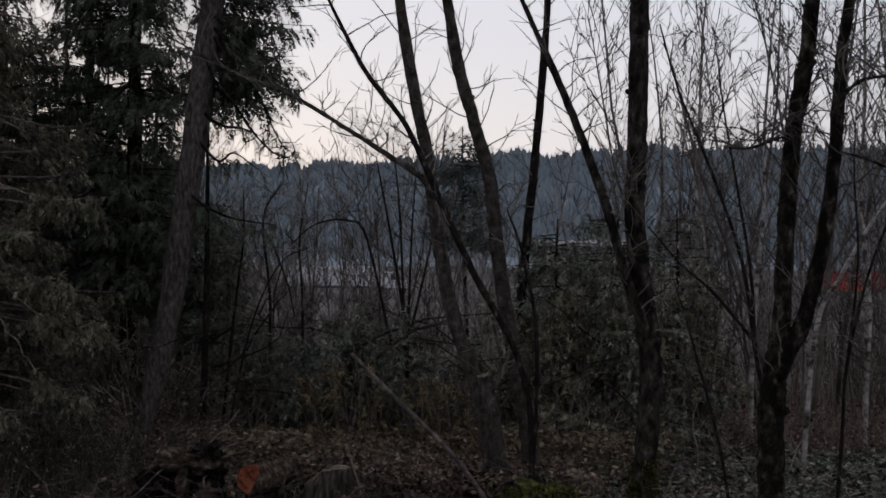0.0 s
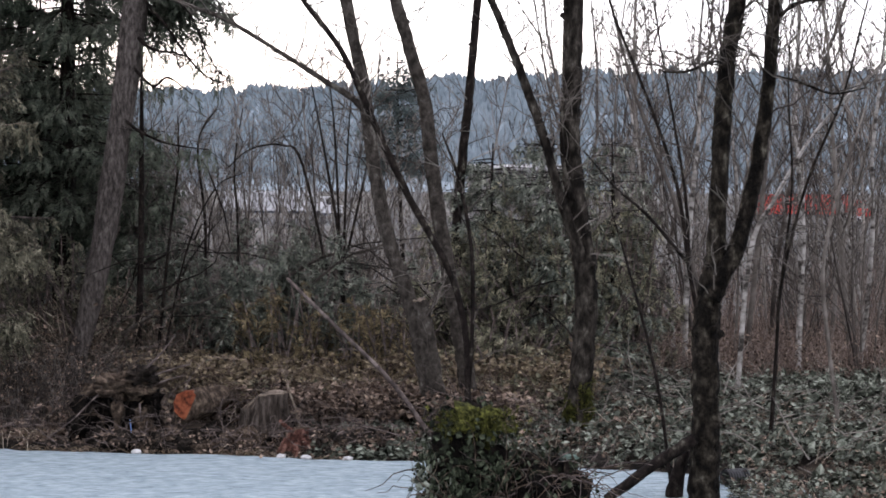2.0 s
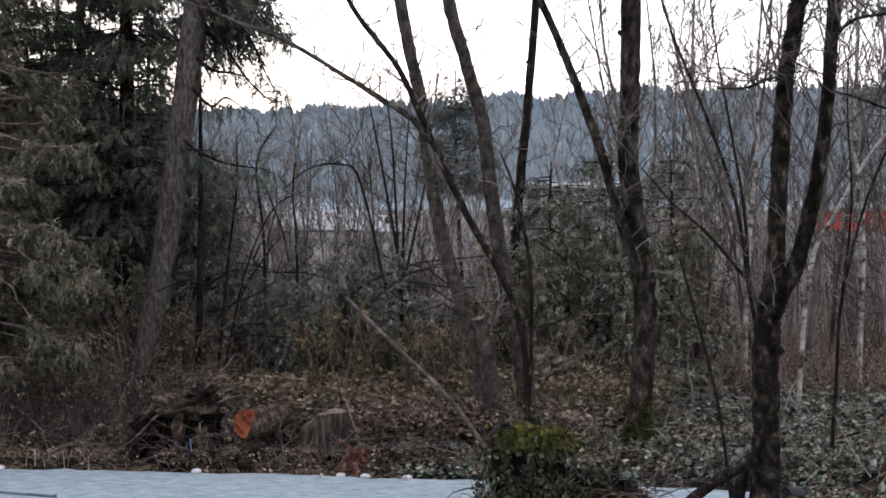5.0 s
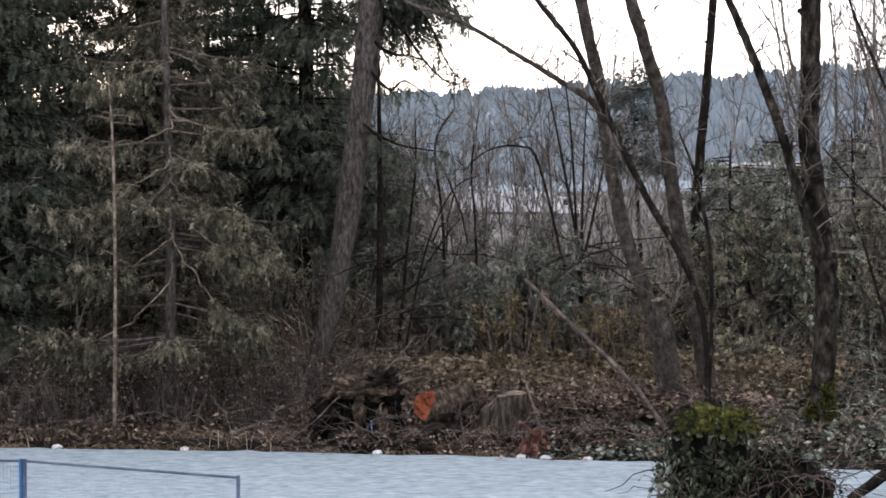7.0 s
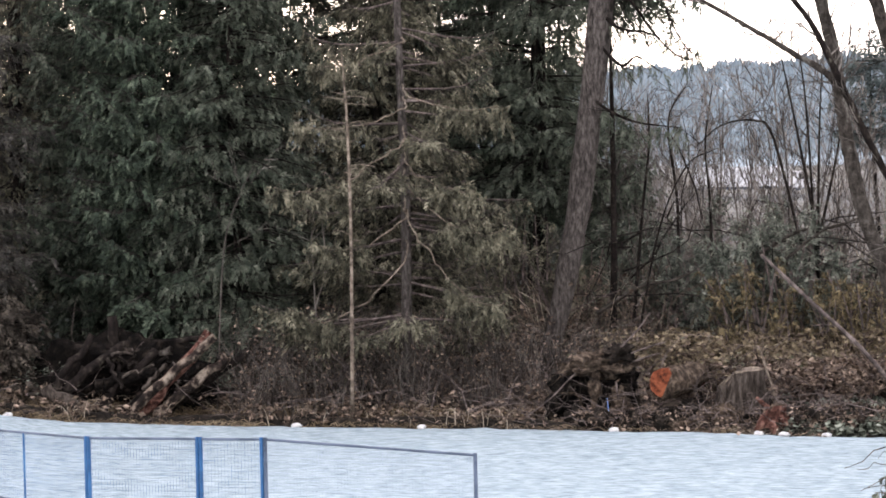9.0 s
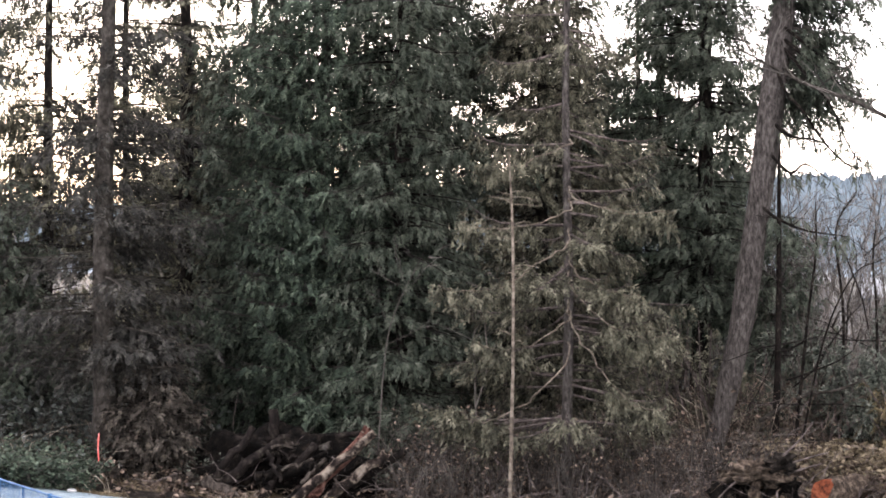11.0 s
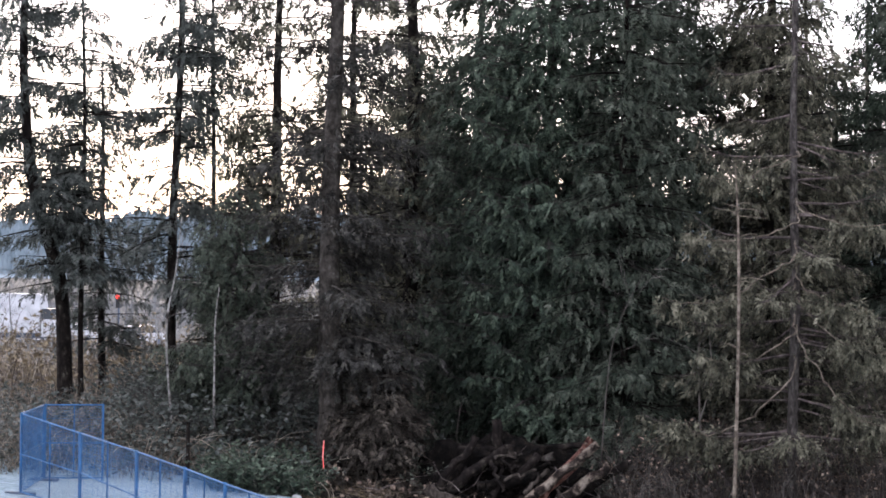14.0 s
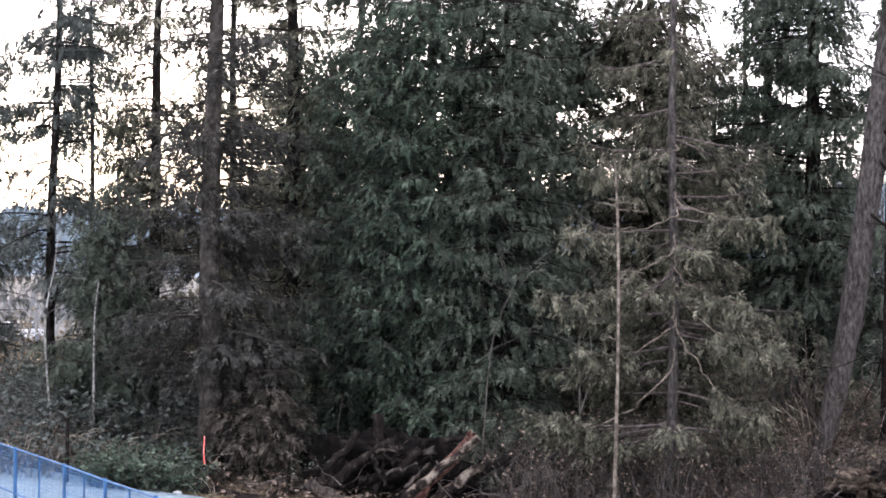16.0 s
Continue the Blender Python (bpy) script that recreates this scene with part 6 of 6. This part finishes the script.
def log_pile():
    """Dark logs and roots heaped up, the longest leaning against the heap."""
    rng = np.random.default_rng(161)
    for a, b, r, bark, end, label in (
            ((-17.85, 53.25, 0.2), (-15.78, 53.9, 2.06), 0.12, PEELED, PALE_WOOD, "long half-peeled pale log leaning on a brush pile"),
            ((-17.55, 53.55, 0.3), (-15.95, 54.2, 2.12), 0.16, RED_ROT, PALE_WOOD, "red-brown rotten log leaning on a brush pile"),
            ((-17.15, 53.6, 0.3), (-15.55, 54.1, 1.55), 0.13, PEELED, PALE_WOOD, "brown log leaning beside a brush pile"),
            ((-17.0, 54.2, 0.4), (-15.1, 54.4, 1.68), 0.11, BARK_DARK, BARK_DARK, "dark log leaning beside a brush pile"),
            ((-19.72, 53.5, 0.86), (-18.65, 53.35, 0.16), 0.16, STUMP_BARK, PALE_BARK, "grey log slanting down to the sheet"),
            ((-19.75, 53.9, 0.85), (-18.95, 54.4, 2.05), 0.1, BARK_DARK, BARK_DARK, "short dark log standing in a brush pile"),
            ((-19.5, 53.9, 0.75), (-18.3, 54.5, 1.85), 0.13, BARK_DARK, BARK_DARK, "thick dark wet log in a brush pile"),
            ((-18.7, 53.85, 0.95), (-17.25, 54.1, 1.2), 0.15, SHADE_SOIL, BARK_DARK, "thick dark wet log in a brush pile"),
            ((-18.75, 53.7, 0.3), (-17.35, 54.3, 1.75), 0.12, BARK_DARK, BARK_DARK, "dark wet log in a brush pile"),
            ((-17.9, 53.6, 0.32), (-16.75, 54.0, 1.35), 0.12, SHADE_SOIL, PALE_BARK, "dark soil-covered log in a brush pile"),
            ((-19.6, 55.1, 1.72), (-16.4, 55.2, 1.92), 0.09, BARK_DARK, BARK_DARK, "thin dark log lying along a brush pile's top"),
            ((-19.3, 55.0, 1.4), (-17.2, 55.0, 1.62), 0.12, BARK, BARK_DARK, "brown log lying across a brush pile"),
            ((-18.68, 55.1, 0.6), (-18.72, 55.2, 2.5), 0.14, BARK_DARK, BARK_DARK, "upright dark snag in a brush pile"),
            ((-18.9, 53.45, 0.45), (-17.95, 53.4, 0.32), 0.035, PALE_WOOD, PALE_WOOD, "thin peeled pale stick on a brush pile")):
        log("pile_log", label, a, b, r, r * 0.85, bark, end, int(rng.integers(1, 9999)), "logs of the pile", 0.034)
    for k in range(78):
        px, py = -18.0 + rng.normal(0, 0.85), 54.4 + rng.uniform(-0.75, 1.1)
        ln, r = rng.uniform(0.35, 1.25), rng.uniform(0.025, 0.085)
        a, turn = rng.normal(0.35, 0.5), rng.normal(0.2, 0.9)
        w = np.array([math.cos(a) * math.cos(turn), math.cos(a) * math.sin(turn) * 0.5, math.sin(a)])
        p0 = np.array([px, py, gz(px, py) + 0.25 + rng.uniform(0, 1.25) * max(0.15, 1 - abs(px + 18.0) / 2.2)]) - w * ln / 2
        p0[2] = max(p0[2], gz(px, py) + r)
        log("pile_log", "dark wet log heaped on a brush pile", p0, p0 + w * ln, r, r * 0.7, (BARK_DARK, SHADE_SOIL, SHADE_SOIL, BARK_DARK, STUMP_BARK)[k % 5], PALE_BARK if k % 4 == 0 else BARK_DARK, 190 + k, "logs of the pile", 0.03)


log_pile()
g = lump(None, 1.75, 0.75, 0.95, 0.7, 24, 34, 7.0)
g.v[0] += np.array([0, 0, 0.5])
mound = thing("soil_heap", "dark heap of soil under a brush pile", "soil heap", (-18.5, 55.3, gz(-18.5, 55.3)))
part("soil", g.mesh("soil", SHADE_SOIL, True), mound)


def ivy_stump(x, y):
    rng = np.random.default_rng(181)
    z = gz(x, y)
    ob = thing("ivy_stump", "mossy stump overgrown with ivy and dead brambles", "stump", (x, y, z))
    L, R = np.array([-0.62, 0, 0.85]), np.array([0.72, 0.1, 0.6])
    # both lumps near-black, so the dark inside the ivy is painted on
    for nm, c, (rx, ry, rz), sd in (("body", L, (0.72, 0.6, 1.0), 1.0), ("brush_mound", R, (0.85, 0.6, 0.68), 5.0)):
        g = lump(rng, rx, ry, rz, 0.4, 18, 24, seed=sd)
        g.v[0] += c
        part(nm, g.mesh(nm, SHADE_SOIL, True), ob)
    g = lump(rng, 0.44, 0.4, 0.24, 0.9, seed=2.0)
    g.v[0] += L + np.array([0.1, -0.1, 0.92])
    part("moss_cap", g.mesh("moss_cap", MOSS, True), ob, "yellow-green moss on top")
    n = 700
    b = L + np.array([0.1, -0.1, 0.95]) + np.stack([rng.normal(0, 0.33, n), rng.normal(-0.05, 0.26, n), rng.uniform(-0.12, 0.14, n)], 1)
    tris, light = tufts(rng, b, rng.normal(0, 0.7, (n, 3)) + np.array([0, -0.3, 0.3]), np.tile(np.array([0, -0.4, 0]), (n, 1)), np.full(n, 0.075), 0.5, 5)
    tagged(part("moss_tuft", leaf_mesh("moss_tuft", tris, light, MOSS), ob, "yellow-green moss shoots"), kind="stuff")
    n = 3000
    u = unit(rng.normal(0, 1, (n, 3)))
    left = rng.random(n) < 0.74
    u[:, 2] = np.where(left, np.abs(u[:, 2]) * 0.9 + 0.1 * u[:, 2], u[:, 2])
    u = unit(u)
    c = np.where(left[:, None], L, R)
    rad = np.where(left[:, None], np.array([0.84, 0.72, 1.1]), np.array([0.95, 0.7, 0.74]))
    b = c + u * rad * rng.uniform(0.8, 1.28, (n, 1))
    clump = np.array([noise.noise((q[0] * 2.2, q[1] * 2.2, q[2] * 2.2)) for q in b]) > rng.uniform(-0.4, 0.35, n)
    b, u = b[clump & (b[:, 2] > 0.04)], u[clump & (b[:, 2] > 0.04)]
    n = len(b)
    a = unit(rng.normal(0, 1, (n, 3)) + np.array([0, -0.4, -0.5]))
    w = unit(np.cross(a, u))
    s = rng.uniform(0.06, 0.16, n)[:, None]
    tris = np.concatenate([np.stack([b, b + a * s * 0.45 + w * s * 0.42, b + a * s], 1), np.stack([b, b + a * s, b + a * s * 0.45 - w * s * 0.42], 1)])
    tagged(part("ivy", tri_mesh("ivy", tris, IVY_LEAF), ob, "dark glossy ivy leaves"), kind="stuff")
    for nm, mat, count, lab in (("vine", PALE_BARK, 60, "pale dead bramble stems"), ("cane", ROOT_MAT, 190, "brown trailing bramble canes")):
        g = Geo()
        for k in range(count):
            q = np.array([rng.uniform(-1.4, 1.5), rng.uniform(-0.75, 0.3), rng.uniform(0.1, 1.35)])
            if nm == "vine":
                q[0] = rng.uniform(-0.3, 1.7)
                q[2] = rng.uniform(0.5, 1.3)
            w = unit(np.array([rng.normal(0, 1), rng.normal(-0.2, 0.4), rng.normal(0.1, 0.5)]))
            line = [q]
            for j in range(6):
                w = unit(w + rng.normal(0, 0.28, 3) - np.array([0, 0, 0.13]))
                line.append(line[-1] + w * rng.uniform(0.1, 0.3))
            line = np.array(line)
            line[:, 2] = np.maximum(line[:, 2], 0.02)
            g.tube(line, np.linspace(rng.uniform(0.005, 0.013), 0.004, 7), 4, False)
        tagged(part(nm, g.mesh(nm, mat), ob, lab), kind="stuff")
    g, tips = Geo(), []
    for k in range(13):
        q = np.array([rng.uniform(-1.05, -0.6), rng.uniform(-0.6, 0.1), rng.uniform(0.7, 1.25)])
        out, drop = rng.uniform(0.35, 1.15), q[2] * rng.uniform(0.6, 1.0)
        f = np.linspace(0, 1, 9)[:, None]
        line = q + f * np.array([-out, rng.uniform(-0.3, 0.1), 0]) + np.array([0, 0, 1.0]) * (0.25 * f - (drop + 0.25) * f ** 2.6) + rng.normal(0, 0.012, (9, 3))
        line[:, 2] = np.maximum(line[:, 2], 0.02)
        g.tube(line, np.linspace(0.008, 0.004, 9), 4, False)
        for w in line[3:]:
            tips += [w + rng.normal(0, 0.07, 3) for _ in range(5)]
    tagged(part("trailing_stem", g.mesh("trailing_stem", BARK_TWIG), ob, "thin arching bramble stems"), kind="stuff")
    b = np.maximum(np.array(tips), np.array([-9, -9, 0.04]))
    n = len(b)
    a = unit(rng.normal(0, 0.7, (n, 3)) + np.array([0, -0.2, -0.7]))
    w = unit(np.cross(a, rng.normal(0, 1, (n, 3)) + np.array([0, -1.2, 0.4])))
    l = rng.uniform(0.08, 0.19, n)[:, None]
    tris = np.concatenate([np.stack([b, b + a * l * 0.45 + w * l * 0.36, b + a * l], 1), np.stack([b, b + a * l, b + a * l * 0.45 - w * l * 0.36], 1)])
    tagged(part("bramble_spray", tri_mesh("bramble_spray", tris, BRAMBLE_LEAF), ob, "hanging grey-green bramble leaves"), kind="stuff")
    ob.scale = (0.91, 0.91, 1.18)


ivy_stump(1.36, 38.5)
for px, ph in ((2.39, 1.56), (2.71, 0.84)):
    post = thing("cut_post", "short rotten post with a grey-green lichen top", "post", (px, 38.4, gz(px, 38.4)), "cut posts")
    g = Geo()
    g.tube(np.array([(0, 0, -0.05), (0.01, 0, ph * 0.5), (0, 0, ph)]), [0.1, 0.085, 0.09], 10, True, 0.1, np.random.default_rng(7))
    part("shaft", g.mesh("shaft", BARK_DARK, True), post)
    g = lump(None, 0.15, 0.13, 0.055, 0.3, 10, 14, 2.0)
    g.v[0] += np.array([0, 0, ph + 0.02])
    part("cap", g.mesh("cap", LICHEN, True), post, "grey-green lichen-covered top")
mossy = thing("moss_patch", "yellow-green moss growing up a maple's foot", "moss", (3.52, 53.5, gz(3.52, 53.5)))
rng = np.random.default_rng(5)
n = 4200
up, turn = rng.uniform(0, 1, n) ** 1.3 * 1.3, rng.uniform(0, 6.28, n)
keep = np.array([noise.noise((math.cos(a) * 1.6, math.sin(a) * 1.6, h * 1.5)) for a, h in zip(turn, up)]) > -0.55 + 0.9 * up / 1.3 + rng.uniform(-0.25, 0.25, n)
up, turn = up[keep], turn[keep]
rad = np.interp(up, [0, 0.3, 1.3], [0.3, 0.27, 0.245])
out = np.stack([np.cos(turn), np.sin(turn), np.full(len(up), 0.25)], 1)
tris, light = tufts(rng, out * rad[:, None] + np.stack([0.05 * up, 0.05 + 0 * up, up - 0.25 * rad], 1), out + rng.normal(0, 0.5, out.shape), out, np.full(len(up), 0.055), 0.6, 5)
tagged(part("moss", leaf_mesh("moss", tris, light, MOSS), mossy), kind="stuff")


def drain_pipe(x, y, turn):
    z = gz(x, y)
    ob = thing("drain_pipe", "black corrugated plastic drain pipe end", "pipe", (x, y, z))
    ob.rotation_euler = (0, 0, turn)
    g = Geo()
    n = 32
    s = np.linspace(0, 0.5, n)
    g.tube(np.stack([s, 0 * s, 0.2 + 0 * s], 1), 0.165 + 0.025 * np.where(np.arange(n) % 4 < 2, 1, 0), 20, False)
    g.tube(np.stack([s[::-1], 0 * s, 0.2 + 0 * s], 1), 0.15 + 0 * s, 20, False)
    part("wall", g.mesh("wall", BLACK_PLASTIC), ob)


drain_pipe(6.0, 46.9, 0.5)


def sack(x, y, sx, sy, sz, turn, mat, label, seed):
    g = lump(None, sx, sy, sz, 0.22, 10, 14, seed)
    ob = tagged(new("sandbag", g.mesh("sandbag", mat, True)), label, "sandbag", "sandbags")
    ob.location = (x, y, gz(x, y) + sz * 0.8 + 0.04)
    ob.rotation_euler = (0, 0, turn)


for k, (x, mat) in enumerate(((-6.2, SACK), (-3.0, SACK), (-2.45, SACK), (-1.55, SACK), (-10.6, SACK), (-13.6, SACK), (-20.3, SACK), (-22.8, SACK))):
    sack(x, edge_y(x) - 0.15, 0.125, 0.1, 0.06, k * 1.3, mat, "small white sandbag weighing down the sheet's edge", 3.0 + k)


def ribbon(name, label, pts, width, mat, category):
    g = Geo()
    p = np.array(pts, float)
    g.tube(p - p[0], [width] * len(p), 5)
    ob = tagged(new(name, g.mesh(name, mat)), label, category)
    ob.location = p[0]


ribbon("strap", "blue plastic strap hanging by the root plate", [(-6.42, 52.7, 0.72), (-6.38, 52.6, 0.45), (-6.3, 52.5, 0.15)], 0.009, BLUE_PLASTIC, "strap")
ribbon("survey_tape", "pink survey tape tied to the fir's foot", [(*spot(-22.86, 57.7)[:2], 1.95), (*spot(-22.88, 57.6)[:2], 1.6), (*spot(-22.86, 57.6)[:2], 1.3)], 0.014, PINK_TAPE, "tape")
ribbon("marker_stake", "dark wooden stake standing near the fence", [(*spot(-26.1, 58)[:2], 0.8), (*spot(-26.1, 58)[:2], 2.35)], 0.05, BARK_DARK, "stake")

# ---- blue temporary fence ----


def fence_panel(a, b, top_a, top_b, mat, bars=1, rail_mat=None):
    """One mesh panel between two posts: frame tubes, a middle rail and thin wires."""
    (ax, ay), (bx, by) = a, b
    za, zb = gz(ax, ay) + 0.05, gz(bx, by) + 0.05
    ob = thing("fence_panel", "blue steel mesh panel of a temporary site fence", "fence panel", (ax, ay, za), "fence panels")
    o = np.array([ax, ay, za])
    A, B = np.array([ax, ay, 0.0]), np.array([bx, by, 0.0])
    inset = (B - A) / np.linalg.norm(B - A) * 0.03
    A, B = A + inset, B - inset

    def P(t, h):
        base, top = za + (zb - za) * t, top_a + (top_b - top_a) * t
        q = A + (B - A) * t
        return np.array([q[0], q[1], base + (top - base) * h]) - o

    for t in (0.0, 1.0):
        g = Geo()
        g.tube(np.array([P(t, 0), P(t, 1.015)]), 0.028, 8)
        part("post", g.mesh("post", mat), ob)
    for k in range(bars):
        g = Geo()
        t = (k + 1) / (bars + 1)
        g.tube(np.array([P(t, 0.04), P(t, 1.0)]), 0.018, 6)
        part("bar", g.mesh("bar", mat), ob)
    for h in (0.04, 0.5, 1.0):
        g = Geo()
        g.tube(np.array([P(0, h), P(0.5, h), P(1, h)]), 0.019, 6)
        part("rail", g.mesh("rail", rail_mat or mat), ob)
    g = Geo()
    ln = np.linalg.norm(B - A)
    n = int(ln / 0.05)
    for i in range(1, n):
        g.tube(np.array([P(i / n, 0.04), P(i / n, 1)]), 0.002 if rail_mat or mat is DARK_STEEL else 0.0034, 3, False)
    for i in range(1, 28):
        g.tube(np.array([P(0, i / 28), P(1, i / 28)]), 0.0018 if rail_mat or mat is DARK_STEEL else 0.003, 3, False)
    tagged(part("wire_mesh", g.mesh("wire_mesh", WIRE_GREY if mat is DARK_STEEL else mat), ob), kind="stuff")
    for t in (0.0,):
        g = Geo()
        q = P(t, 0)
        g.box((q[0] - 0.35, q[1] - 0.09, -0.06), (q[0] + 0.35, q[1] + 0.09, 0.06))
        part("foot", g.mesh("foot", DARK_STEEL), ob)


POSTS = [(-10.09, 32, 2.075), (-15.22, 33.6, 2.18), (-16.76, 34, 2.17), (-19.4, 35, 2.13), (-22.26, 37.6, 2.09), (-24.0, 40.6, 2.12), (-25.2, 43.5, 2.15), (-26.15, 46.3, 2.19), (-27.3, 49.1, 2.3), (-28.63, 52.2, 2.46), (-30.02, 54.5, 2.74)]
for (a0, d0, t0), (a1, d1, t1) in zip(POSTS, POSTS[1:]):
    fence_panel(spot(a0, d0)[:2], spot(a1, d1)[:2], t0, t1, DARK_STEEL if a0 > -15 else BLUE_STEEL, 0 if a0 > -18 else 1, DARK_STEEL if a0 > -22 else None)
fence_panel(spot(-30.02, 54.5)[:2], spot(-29.49, 57.5)[:2], 2.74, 2.77, BLUE_STEEL, 0)
fence_panel(spot(-29.49, 57.5)[:2], spot(-28.08, 58)[:2], 2.77, 2.75, BLUE_STEEL, 1)
